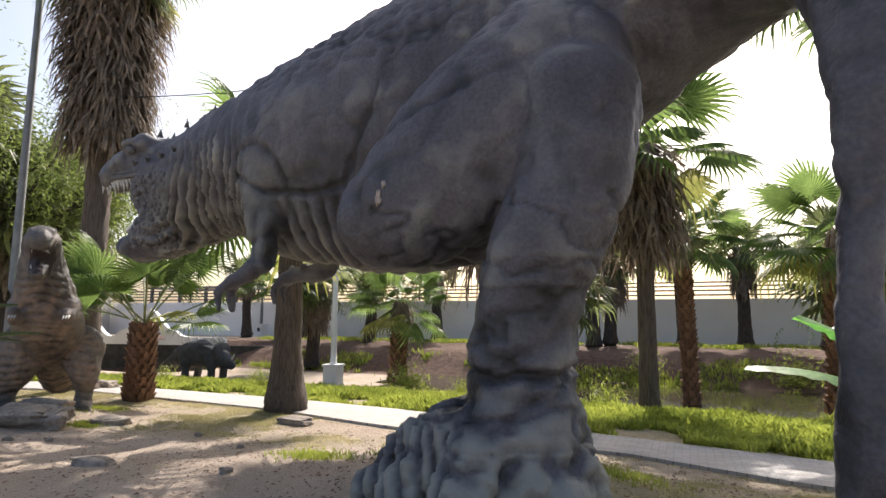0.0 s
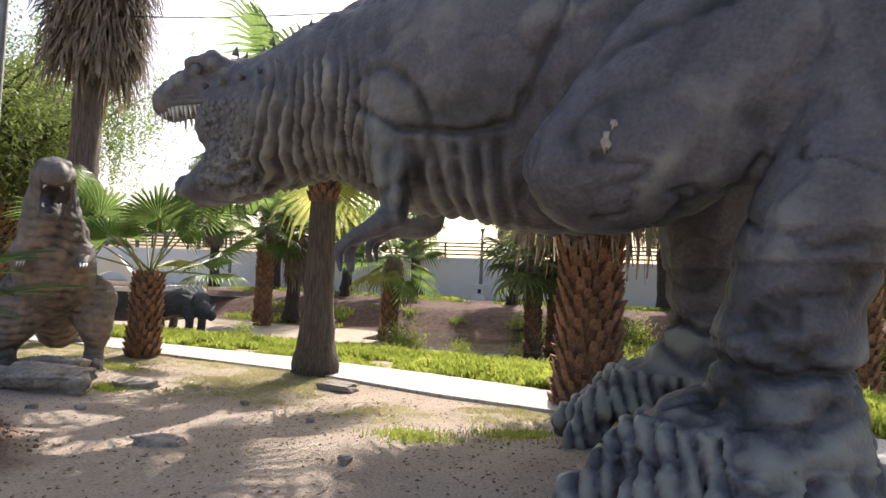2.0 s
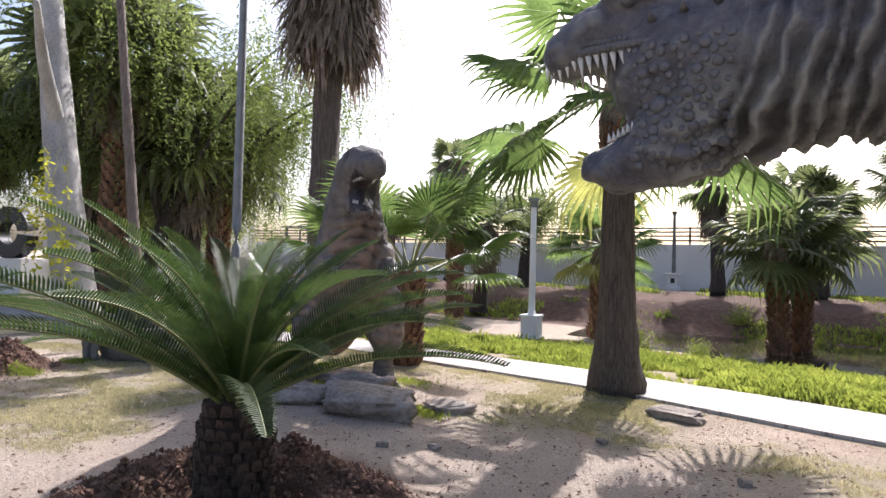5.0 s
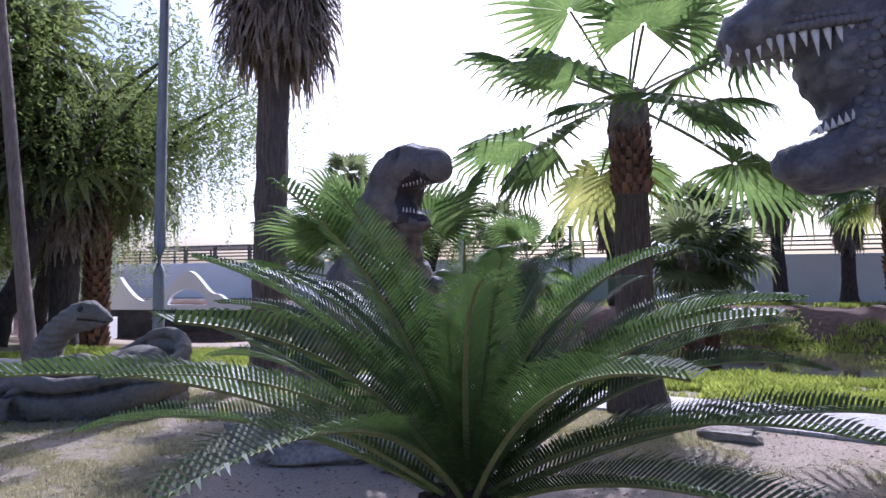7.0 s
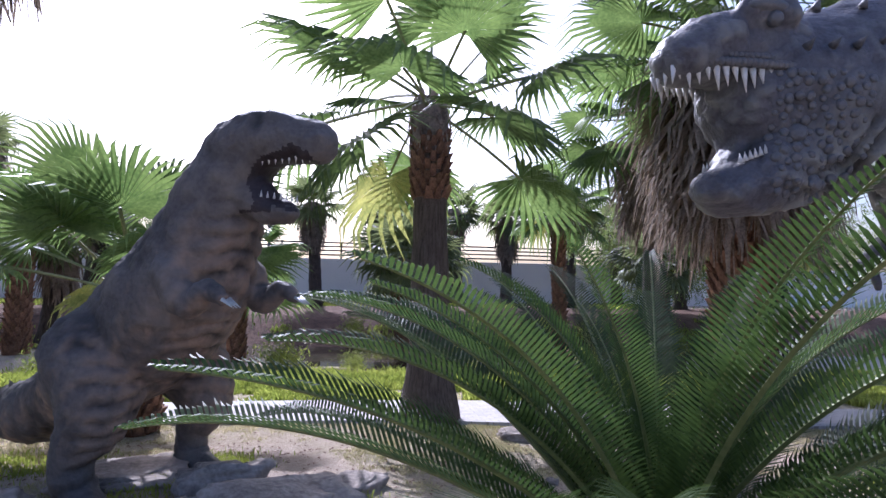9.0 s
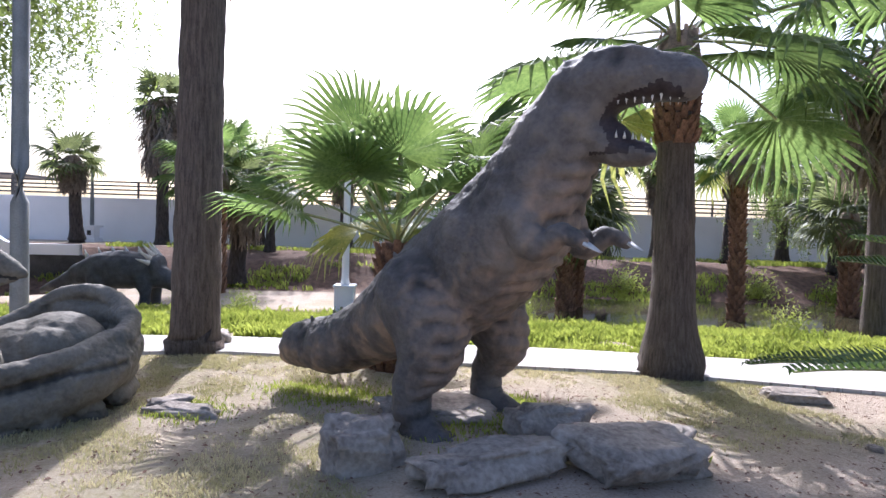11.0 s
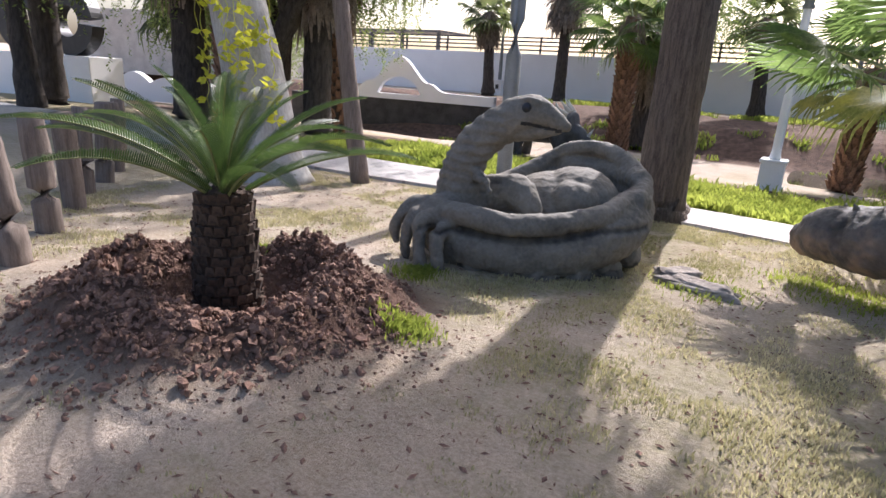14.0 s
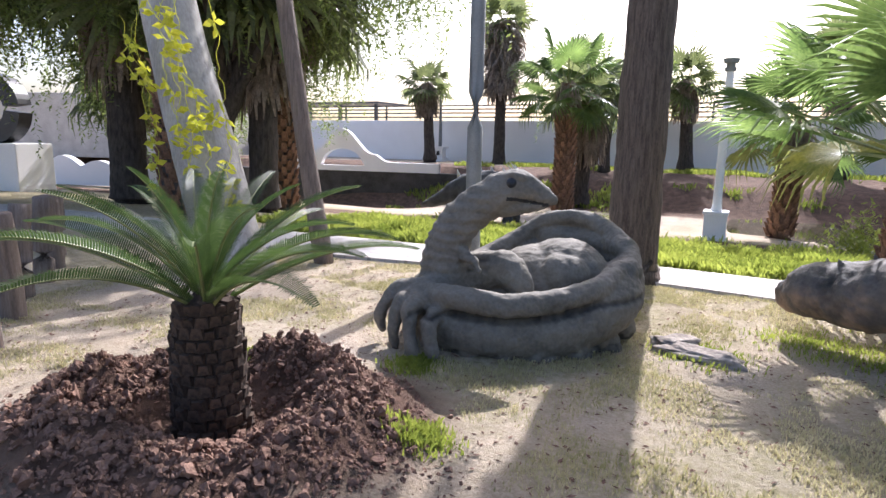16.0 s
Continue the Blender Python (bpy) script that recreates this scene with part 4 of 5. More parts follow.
                if i < 7:
                    cone(bm, (x - 0.1, y + 0.07, 2.14 - 0.07 * t), (x - 0.1, y + 0.07, 2.19 - 0.07 * t), 0.012, 6)
        for s in (-1, 1):
            for k in range(3):
                b = Vector((-9.68 + 0.67 * 0.36 * s, 8.26 + 0.74 * 0.36 * s, 1.36)) + Vector((0.02 * k, 0.03 * (k - 1), 0))
                cone(bm, b, b + Vector((0.09, -0.08, -0.06)), 0.018, 6)

    add_pieces(me, teeth, 2)
    spine = [v for v in me.vertices if v.normal.dot(heading) < -0.25 and v.normal.z > 0.2 and v.co.z > 0.3 and abs((v.co - Vector((-10.6, 9.1, 0))).dot(Vector((0.67, 0.74, 0)))) < 0.16]
    rnd = random.Random(31)
    bumps = [(v.co.copy(), v.normal.copy()) for v in rnd.sample(spine, min(len(spine), 70))]

    def ridge(bm):
        for c, n in bumps:
            cone(bm, c - n * 0.03, c + n * rnd.uniform(0.02, 0.055), rnd.uniform(0.03, 0.05), 6)

    add_pieces(me, ridge, 0)
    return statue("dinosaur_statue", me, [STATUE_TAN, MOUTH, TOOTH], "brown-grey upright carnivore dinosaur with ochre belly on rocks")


small_carnivore()


def nest_dinosaur():
    """A long-necked animal lying curled round its nest, the hands hanging over one end."""
    bm = Clay()
    # thick body coil along the front, rising at the far end into a thin hollow flank
    limb(bm, [(-15.62, 8.72, -0.14, 0.18), (-15.45, 8.58, -0.18, 0.2), (-15.02, 8.56, -0.2, 0.215), (-14.6, 8.74, -0.19, 0.22), (-14.29, 9.05, -0.13, 0.23), (-14.08, 9.45, 0.0, 0.25), (-14.08, 9.86, 0.15, 0.2)], 0.07, 16)
    limb(bm, [(-15.61, 8.56, 0.1, 0.1), (-15.2, 8.47, 0.1, 0.11), (-14.77, 8.52, 0.08, 0.115), (-14.43, 8.79, 0.1, 0.115), (-14.16, 9.18, 0.16, 0.11), (-14.06, 9.6, 0.25, 0.11)], 0.05)
    for a, b, top in (((-14.0, 9.65), (-14.1, 10.0), 0.3), ((-14.1, 10.0), (-14.33, 10.22), 0.45), ((-14.33, 10.22), (-14.65, 10.34), 0.53), ((-14.65, 10.34), (-15.0, 10.36), 0.5), ((-15.0, 10.36), (-15.3, 10.26), 0.33), ((-15.3, 10.26), (-15.6, 9.95), 0.1)):
        for z in (-0.3, -0.1, 0.1, 0.25, 0.4):
            if z < top:
                limb(bm, [(*a, z, 0.12), (*b, z, 0.12)], 0.07, 10)
    limb(bm, [(-13.99, 9.68, 0.24, 0.12), (-14.08, 10.02, 0.39, 0.1), (-14.33, 10.23, 0.54, 0.095), (-14.65, 10.34, 0.62, 0.09), (-14.99, 10.36, 0.58, 0.09), (-15.24, 10.3, 0.42, 0.1), (-15.6, 9.9, 0.1, 0.16), (-15.75, 9.4, 0.0, 0.2), (-15.68, 8.9, 0.0, 0.2)], 0.05)
    # rounded body, egg and folded hind leg inside
    blobs(bm, [(-15.1, 9.5, 0.02, 0.5, 0.5, 0.32), (-14.62, 9.72, 0.14, 0.44, 0.42, 0.36)], 0.25, 20)
    blobs(bm, [(-14.56, 9.42, 0.2, 0.25, 0.22, 0.2), (-14.55, 9.43, 0.2, 0.25, 0.22, 0.2)], 0.2, 20)
    limb(bm, [(-15.25, 9.1, 0.2, 0.2), (-15.0, 9.08, 0.27, 0.17), (-14.84, 9.04, 0.16, 0.13), (-14.78, 9.02, 0.02, 0.11)], 0.05)
    # neck, swung back over the nest, and the beaked head
    limb(bm, [(-15.48, 8.97, -0.1, 0.3), (-15.53, 8.95, 0.2, 0.25), (-15.52, 8.95, 0.48, 0.205), (-15.38, 8.99, 0.72, 0.19), (-15.17, 9.04, 0.9, 0.18), (-15.04, 9.07, 0.97, 0.165)], 0.04, 16)
    limb(bm, [(-15.06, 9.07, 0.98, 0.175), (-14.93, 9.1, 1.02, 0.16), (-14.8, 9.12, 1.0, 0.115), (-14.68, 9.14, 0.955, 0.078), (-14.59, 9.15, 0.915, 0.04)], 0.025, 14)
    limb(bm, [(-15.08, 9.06, 0.85, 0.11), (-14.9, 9.09, 0.845, 0.07), (-14.76, 9.12, 0.855, 0.045), (-14.66, 9.13, 0.86, 0.03)], 0.025)
    limb(bm, [(-14.99, 8.98, 1.12, 0.03), (-14.9, 8.985, 1.135, 0.032), (-14.82, 9.01, 1.105, 0.025)], 0.02, 10)
    limb(bm, [(-14.72, 9.1, 1.0, 0.022), (-14.66, 9.1, 0.975, 0.018)], 0.015, 10)
    # small crest tabs behind the neck and a short fin on the shoulder
    for x, y, z in ((-15.72, 8.98, 0.3), (-15.7, 8.98, 0.5), (-15.56, 9.02, 0.74)):
        limb(bm, [(x + 0.07, y, z - 0.02, 0.06), (x - 0.03, y, z + 0.03, 0.03)], 0.03, 10)
    limb(bm, [(-15.32, 8.86, 0.42, 0.06), (-15.2, 8.8, 0.38, 0.045), (-15.12, 8.76, 0.3, 0.02)], 0.02, 10)
    # fore limb and long fingers
    limb(bm, [(-15.5, 8.8, 0.1, 0.15), (-15.58, 8.6, 0.08, 0.12), (-15.55, 8.45, 0.02, 0.1)], 0.04)
    limb(bm, [(-15.6, 8.62, 0.1, 0.09), (-15.78, 8.5, 0.11, 0.07), (-15.84, 8.4, 0.01, 0.06), (-15.87, 8.34, -0.1, 0.055), (-15.84, 8.32, -0.22, 0.045)], 0.03)
    limb(bm, [(-15.48, 8.53, 0.04, 0.1), (-15.53, 8.28, 0.0, 0.08), (-15.47, 8.17, -0.2, 0.06), (-15.43, 8.14, -0.3, 0.067), (-15.36, 8.12, -0.5, 0.05)], 0.03)
    limb(bm, [(-15.33, 8.51, -0.03, 0.1), (-15.33, 8.25, -0.08, 0.08), (-15.25, 8.17, -0.3, 0.06), (-15.2, 8.16, -0.46, 0.066)], 0.03)
    limb(bm, [(-15.58, 8.62, 0.06, 0.09), (-15.68, 8.37, 0.03, 0.075), (-15.68, 8.25, -0.2, 0.058), (-15.62, 8.22, -0.4, 0.048)], 0.03)
    # rough footing of cast lumps
    for x, y, z, r in ((-15.4, 8.5, -0.42, 0.16), (-15.1, 8.55, -0.42, 0.18), (-14.8, 8.58, -0.4, 0.15), (-14.55, 8.72, -0.38, 0.17), (-14.3, 8.98, -0.36, 0.15), (-14.15, 9.3, -0.35, 0.17), (-15.7, 9.2, -0.35, 0.25), (-14.3, 9.9, -0.3, 0.25)):
        limb(bm, [(x, y, z, r), (x + 0.06, y + 0.03, z - 0.05, r * 0.9)], 0.06, 10)

    def shape(q, n):
        x, y, z = q
        h = 0.014 * fbm(x * 3, y * 3, z * 3) + 0.009 * fbm(x * 14, y * 14, z * 14)
        if y < 9.5 and x > -15.5 and n[1] < 0.3:
            seam = lin(x, [-15.6, -14.8, -14.4, -14.1], [-0.01, -0.03, -0.01, 0.07])
            h -= 0.026 * math.exp(-((z - seam) / 0.028) ** 2)
        if z < -0.33:
            h += 0.05 * cells(x, y, z, 7.0) - 0.02
        elif z > 0.2 and x < -15.1 and y < 9.2:
            h += 0.007 * math.sin(z * 2 * math.pi / 0.09 + 2.0 * fbm(x * 3, y * 3, z * 3))
        return h

    me = cast("dinosaur_statue", bm, 0.017, 3, shape)
    for p in me.polygons:
        c = p.center
        if 0.855 < c.z - 0.18 * (-14.62 - c.x) < 0.885 and -14.95 < c.x < -14.62 and p.normal.y < 0.3 and c.y < 9.16:
            p.material_index = 1

    def eye(bm):
        bmesh.ops.create_uvsphere(bm, u_segments=14, v_segments=10, radius=0.05, matrix=Matrix.Translation((-14.92, 8.968, 1.06)))

    add_pieces(me, eye, 1)
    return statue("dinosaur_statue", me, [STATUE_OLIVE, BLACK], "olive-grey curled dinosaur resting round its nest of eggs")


nest_dinosaur()


def horned_dinosaur():
    """Four-legged horned animal with white spikes on its frill, across the path."""
    bm = Clay()
    x0, y0, z0 = -21.3, 24.0, -1.42
    blobs(bm, [(x0 - 1.5, y0, z0 + 0.9, 0.5, 0.45, 0.45), (x0 - 0.8, y0, z0 + 1.05, 0.7, 0.6, 0.62), (x0, y0, z0 + 1.1, 0.7, 0.62, 0.65), (x0 + 0.7, y0 - 0.05, z0 + 1.0, 0.5, 0.5, 0.5), (x0 + 1.2, y0 - 0.1, z0 + 0.85, 0.4, 0.35, 0.35), (x0 + 1.65, y0 - 0.15, z0 + 0.62, 0.25, 0.2, 0.22)], 0.15)
    limb(bm, [(x0 - 1.5, y0, z0 + 0.9, 0.4), (x0 - 2.3, y0, z0 + 0.55, 0.25), (x0 - 3.0, y0 + 0.1, z0 + 0.3, 0.1)], 0.12)
    for dx in (-0.9, 0.65):
        for dy in (-0.4, 0.4):
            limb(bm, [(x0 + dx, y0 + dy, z0 + 0.8, 0.3), (x0 + dx + 0.1, y0 + dy, z0 + 0.35, 0.19), (x0 + dx + 0.05, y0 + dy, z0 - 0.05, 0.2)], 0.1)
    blobs(bm, [(x0 + 1.0, y0 - 0.1, z0 + 1.25, 0.14, 0.55, 0.42), (x0 + 1.05, y0 - 0.1, z0 + 1.25, 0.14, 0.55, 0.42)], 0.1)
    me = cast("dinosaur_statue", bm, 0.05, 4, lambda q, n: 0.03 * fbm(q[0] * 3, q[1] * 3, q[2] * 3))

    def spikes(bm):
        for i in range(7):
            a = radians(-75 + 25 * i)
            f = Vector((x0 + 0.95, y0 - 0.1 + 0.5 * math.sin(a), z0 + 1.3 + 0.36 * math.cos(a)))
            cone(bm, f, f + Vector((-0.3, 0.32 * math.sin(a), 0.36 * math.cos(a) + 0.05)), 0.09, 8)
        cone(bm, (x0 + 1.6, y0 - 0.15, z0 + 0.75), (x0 + 1.85, y0 - 0.15, z0 + 1.15), 0.09, 8)
        for i in range(5):
            cone(bm, (x0 - 1.4 + 0.45 * i, y0, z0 + 1.45 + 0.1 * min(i, 2)), (x0 - 1.5 + 0.45 * i, y0, z0 + 1.75 + 0.08 * min(i, 2)), 0.09, 6)

    add_pieces(me, spikes, 1)
    return statue("dinosaur_statue", me, [STATUE_DARK, TOOTH], "dark horned dinosaur with white spikes beyond the path")


horned_dinosaur()


# ---- stones ----
def stone(x, y, sx, sy, sz, turn=0, seed=1, sink=0.25, tilt=0, label="weathered grey stone slab on the earth", z=None):
    bm = bmesh.new()
    bmesh.ops.create_icosphere(bm, subdivisions=4, radius=1)
    for v in bm.verts:
        p = v.co
        q = Vector([math.copysign(abs(c) ** 0.55, c) for c in p])
        k = 0.85 + 0.30 * fbm(p.x * 1.1 + seed * 7, p.y * 1.1, p.z * 1.1) + 0.10 * fbm(p.x * 4 + seed, p.y * 4, p.z * 4)
        k -= 0.10 * cells(p.x + seed, p.y, p.z, 2.0)
        v.co = Vector((q.x * k * sx, q.y * k * sy, q.z * k * sz))
    for f in bm.faces:
        f.smooth = True
    me = bpy.data.meshes.new("stone")
    bm.to_mesh(me)
    bm.free()
    me.materials.append(ROCK)
    ob = new("stone", me)
    ob.matrix_basis = pose(x, y, (height(x, y) if z is None else z) + sz * (1 - 2 * sink), tilt, 0, turn)
    return tagged(ob, label, "stone", "stones round the statues")


stone(-11.42, 8.12, 0.33, 0.24, 0.25, 10, 1, 0.2, 14, "pale upright stone slab at a statue's foot")
stone(-10.5, 7.92, 0.62, 0.27, 0.15, 27, 2, 0.2, -6)
stone(-9.42, 8.12, 0.62, 0.36, 0.18, 26, 3, 0.15, 10, "broad pale stone slab catching the sun")
stone(-9.98, 8.72, 0.42, 0.28, 0.19, 24, 4, 0.2, -8)
stone(-10.9, 9.3, 0.6, 0.5, 0.09, 10, 5, 0.4)
stone(-8.9, 9.0, 0.35, 0.25, 0.09, 60, 6, 0.3)
stone(-13.35, 9.55, 0.42, 0.16, 0.07, -8, 7, 0.3, 5)
stone(-13.55, 9.75, 0.24, 0.18, 0.08, 40, 8, 0.3)
stone(-6.6, 10.85, 0.42, 0.2, 0.08, -12, 9, 0.3, 0, "flat reddish stone beside a palm trunk")
stone(-6.28, 6.73, 0.3, 0.14, 0.06, 8, 10, 0.35)
stone(-14.55, 13.4, 0.4, 0.3, 0.18, 0, 11, 0.3)
for i, (x, y) in enumerate([(-8.16, 7.52), (-8.56, 7.25), (-4.28, 6.56), (-5.6, 8.3), (-7.0, 9.0)]):
    stone(x, y, 0.07, 0.05, 0.045, 40 * i, 20 + i, 0.3, 0, "small loose clod on the sand")


# ---- cycads ----
def frond_mesh(seed, L=1.45, arch=0.9, pairs=84):
    """A cycad frond: arched rachis with two rows of narrow stiff leaflets."""
    rnd = random.Random(seed)
    v, f = [], []
    pts = []
    y = z = 0.0
    ang = 0.0
    n = 24
    for i in range(n + 1):
        pts.append(Vector((0, y, z)))
        y += math.cos(ang) * L / n
        z += math.sin(ang) * L / n
        ang -= arch / n * (0.5 + i / n)
    for i, p in enumerate(pts):
        w = 0.013 * (1 - 0.7 * i / n)
        v += [p + Vector((-w, 0, 0)), p + Vector((0, 0, w)), p + Vector((w, 0, 0)), p + Vector((0, 0, -w))]
    for i in range(n):
        for k in range(4):
            a, b = 4 * i + k, 4 * i + (k + 1) % 4
            f.append((a, b, b + 4, a + 4))
    rachis = mesh_of("frond", v, f)
    rachis.materials.append(STALK)
    v, f = [], []
    for k in range(pairs):
        t = 0.08 + 0.92 * k / (pairs - 1)
        s = t * n
        i = min(n - 1, int(s))
        p = pts[i].lerp(pts[i + 1], s - i)
        d = (pts[i + 1] - pts[i]).normalized()
        up = Vector((0, -d.z, d.y))
        ln = 0.155 * (math.sin(math.pi * min(1, 0.12 + 0.85 * t)) ** 0.6) * rnd.uniform(0.92, 1.08)
        for side in (-1, 1):
            out = (Vector((side, 0, 0)) * 0.72 + d * 0.5 + up * 0.42).normalized()
            wv = d * 0.0047
            q = p + out * ln * 0.6 + up * 0.004
            e = p + out * ln - up * 0.012 * rnd.uniform(0.3, 1.5)
            b = len(v)
            v += [p - wv, p + wv, q + wv * 1.15, q - wv * 1.15, e]
            f += [(b, b + 1, b + 2, b + 3), (b + 3, b + 2, b + 4)]
    leaflets = mesh_of("leaflets", v, f)
    leaflets.materials.append(CYCAD)
    return rachis, leaflets


FRONDS = [frond_mesh(s, L, a) for s, L, a in ((1, 1.45, 0.85), (2, 1.4, 1.1), (3, 1.5, 0.7), (4, 1.3, 1.3))]


def scale_mesh():
    v = [(-0.05, 0, -0.03), (0.05, 0, -0.03), (0.04, 0.0, 0.05), (-0.04, 0.0, 0.05), (-0.032, 0.05, -0.01), (0.032, 0.05, -0.01), (0.022, 0.055, 0.045), (-0.022, 0.055, 0.045)]
    f = [(4, 5, 6, 7), (0, 1, 5, 4), (1, 2, 6, 5), (2, 3, 7, 6), (3, 0, 4, 7)]
    me = mesh_of("leaf_scar", v, f)
    me.materials.append(CYCAD_TRUNK)
    return me


SCAR = scale_mesh()


def cycad(base, h, r, count, scale, label, seed, spin=0.0, steep=80, flat=20, power=0.6):
    rnd = random.Random(seed)
    z0 = height(*base) - 0.1
    c = thing("cycad", pose(base[0], base[1], z0), label, "cycad", "cycads in dug soil rings")
    part("trunk", tube_mesh("trunk", [(0, 0, 0, r * 1.12), (0, 0, h * 0.3, r * 1.05), (0, 0, h * 0.75, r * 0.98), (0, 0, h, r * 0.8), (0, 0, h + 0.1, r * 0.3)], 20, 0.08, 0.1, 4), CYCAD_TRUNK, c)
    k, z = 0, 0.08
    while z < h:
        ring = 17
        for i in range(ring):
            a = 360 * (i + 0.5 * (k % 2)) / ring + rnd.uniform(-4, 4)
            rr = lin(z, [0, h * 0.3, h * 0.75, h], [r * 1.12, r * 1.05, r * 0.98, r * 0.8])
            part("leaf_scar", SCAR, CYCAD_TRUNK, c, m=pose(0, 0, z, 0, 0, a) @ pose(0, rr - 0.015, 0, rnd.uniform(-10, 10), 0, 0) @ Matrix.Scale(rnd.uniform(0.85, 1.25), 4))
        k += 1
        z += 0.065
    for i in range(count):
        t = (i + 0.5) / count
        elev = steep - (steep - flat) * t ** power + rnd.uniform(-7, 7)
        me = FRONDS[(0, 2, 0, 1)[i % 4] if t < 0.6 else (2, 0, 0)[i % 3]]
        rachis = part("frond", me[0], STALK, c, m=pose(0, 0, h - 0.02 + 0.1 * (1 - t), 0, 0, spin + 137.5 * i + rnd.uniform(-10, 10)) @ pose(0, r * 0.35 * t, 0, elev, 0, 0) @ pose(0, 0, 0, 0, rnd.uniform(-15, 15), 0) @ Matrix.Scale(scale * (0.6 + 0.45 * t ** 0.6) * rnd.uniform(0.92, 1.08), 4))
        tagged(part("leaflets", me[1], CYCAD, rachis), "two rows of narrow stiff green leaflets", kind="stuff")
    return c


cycad(C1, 0.88, 0.2, 42, 1.2, "large dark green cycad in a ring of dug soil", 5, 0.0, 82, 30, 0.75)
cycad(C2, 0.86, 0.165, 26, 0.86, "dark green cycad with scaly trunk in dug red soil", 8, 40.0, 76, 26, 0.7)


def clods(cx, cy, seed, n):
    """Lumps of dug earth round a cycad, as one heap."""
    rnd = random.Random(seed)
    ico = bmesh.new()
    bmesh.ops.create_icosphere(ico, subdivisions=1, radius=1)
    base_v = [v.co.copy() for v in ico.verts]
    base_f = [[v.index for v in f.verts] for f in ico.faces]
    ico.free()
    v, f = [], []
    for _ in range(n):
        a, d = rnd.uniform(0, 2 * math.pi), abs(rnd.gauss(0.82, 0.25))
        x, y = cx + d * math.cos(a), cy + d * math.sin(a)
        s = min(0.038, 0.004 + rnd.expovariate(140))
        q = Euler((rnd.uniform(0, 6), rnd.uniform(0, 6), rnd.uniform(0, 6))).to_matrix()
        z = height(x, y)
        b = len(v)
        for p in base_v:
            k = 1 + 0.6 * rnd.uniform(-1, 1)
            w = q @ Vector((p.x * s * k, p.y * s * k * 0.8, p.z * s * k * 0.7))
            v.append((x + w.x, y + w.y, z + w.z + s * 0.2))
        f += [[i + b for i in t] for t in base_f]
    ob = part("soil_heap", mesh_of("soil_heap", v, f), CLOD)
    return tagged(ob, "dug red-brown soil clods round a cycad", "soil", kind="stuff")


clods(*C1, 3, 8000)
clods(*C2, 4, 14000)


# ---- leafy trees beyond the path ----
def hanging_tree(base, h, r, lean, crown, strands, label, seed, rx=4.2, rz=2.4, drop=2.2):
    """Tree with dark leaning trunk, crooked limbs and hanging strands of small leaves."""
    rnd = random.Random(seed)
    t = thing("tree", pose(base[0], base[1], height(*base) - 0.05), label, "tree")
    lx, ly = lean
    part("trunk", tube_mesh("trunk", [(0, 0, 0, r * 1.4), (lx * 0.15, ly * 0.15, h * 0.2, r * 1.05), (lx * 0.5, ly * 0.5, h * 0.5, r * 0.9), (lx, ly, h, r * 0.6)], 14, 0.2, 0.25, 1.5), BARK_DARK, t)
    cx, cy, cz = crown
    ends = []
    for i in range(13):
        a = 2 * math.pi * i / 13 + rnd.uniform(-0.2, 0.2)
        z0 = h * rnd.uniform(0.5, 1.0)
        k = z0 / h
        s = (lx * k, ly * k, z0)
        e = (cx + rx * rnd.uniform(0.5, 0.95) * math.cos(a), cy + rx * rnd.uniform(0.5, 0.95) * math.sin(a), cz + rz * rnd.uniform(-0.3, 0.8))
        m = ((s[0] + e[0]) / 2 + rnd.uniform(-0.4, 0.4), (s[1] + e[1]) / 2 + rnd.uniform(-0.4, 0.4), (s[2] + e[2]) / 2 + 0.5)
        part("limb", tube_mesh("limb", [(*s, r * 0.42), (*m, r * 0.25), (*e, r * 0.08)], 7, 0.35, 0.2, 2), BARK_DARK, t)
        ends += [Vector(m).lerp(Vector(e), q) for q in (0.2, 0.5, 0.8, 1.0)]
    v, f = [], []
    for _ in range(strands):
        p = rnd.choice(ends) + Vector((rnd.gauss(0, 1.2), rnd.gauss(0, 1.2), rnd.gauss(0.3, 0.9)))
        n = int(rnd.uniform(10, 34))
        d = Vector((rnd.uniform(-0.6, 0.6), rnd.uniform(-0.6, 0.6), rnd.uniform(-0.1, 0.5)))
        for _ in range(n):
            d = (d * 0.8 + Vector((rnd.uniform(-0.08, 0.08), rnd.uniform(-0.08, 0.08), -0.2))).normalized()
            p = p + d * 0.075 * drop / 2.2
            w = Vector((rnd.uniform(-1, 1), rnd.uniform(-1, 1), rnd.uniform(-0.9, 0.2))).normalized()
            s = w.cross(Vector((rnd.uniform(-1, 1), rnd.uniform(-1, 1), 1))).normalized() * 0.032
            b = len(v)
            ln = rnd.uniform(0.12, 0.22)
            v += [p, p + w * ln * 0.5 + s, p + w * ln, p + w * ln * 0.5 - s]
            f.append((b, b + 1, b + 2, b + 3))
    part("crown", mesh_of("crown", v, f), TREE_LEAF, t, "thin drooping light-green foliage")
    return t


hanging_tree((-27.9, 16.4), 5.4, 0.33, (2.8, 0.2), (4.2, 0.6, 8.2), 1900, "leaning dark-barked tree with drooping light foliage", 3, 5.6, 2.8)
hanging_tree((-30.5, 19.8), 5.5, 0.3, (0.9, 0), (0.2, 0, 6.2), 1600, "dark-barked shade tree with drooping light foliage", 5, 4.5, 3.0)
hanging_tree((-38.0, 25.0), 5.0, 0.3, (-0.4, 0), (0, 0, 5.6), 1400, "far shade tree with drooping light foliage", 9, 5.0, 3.0)
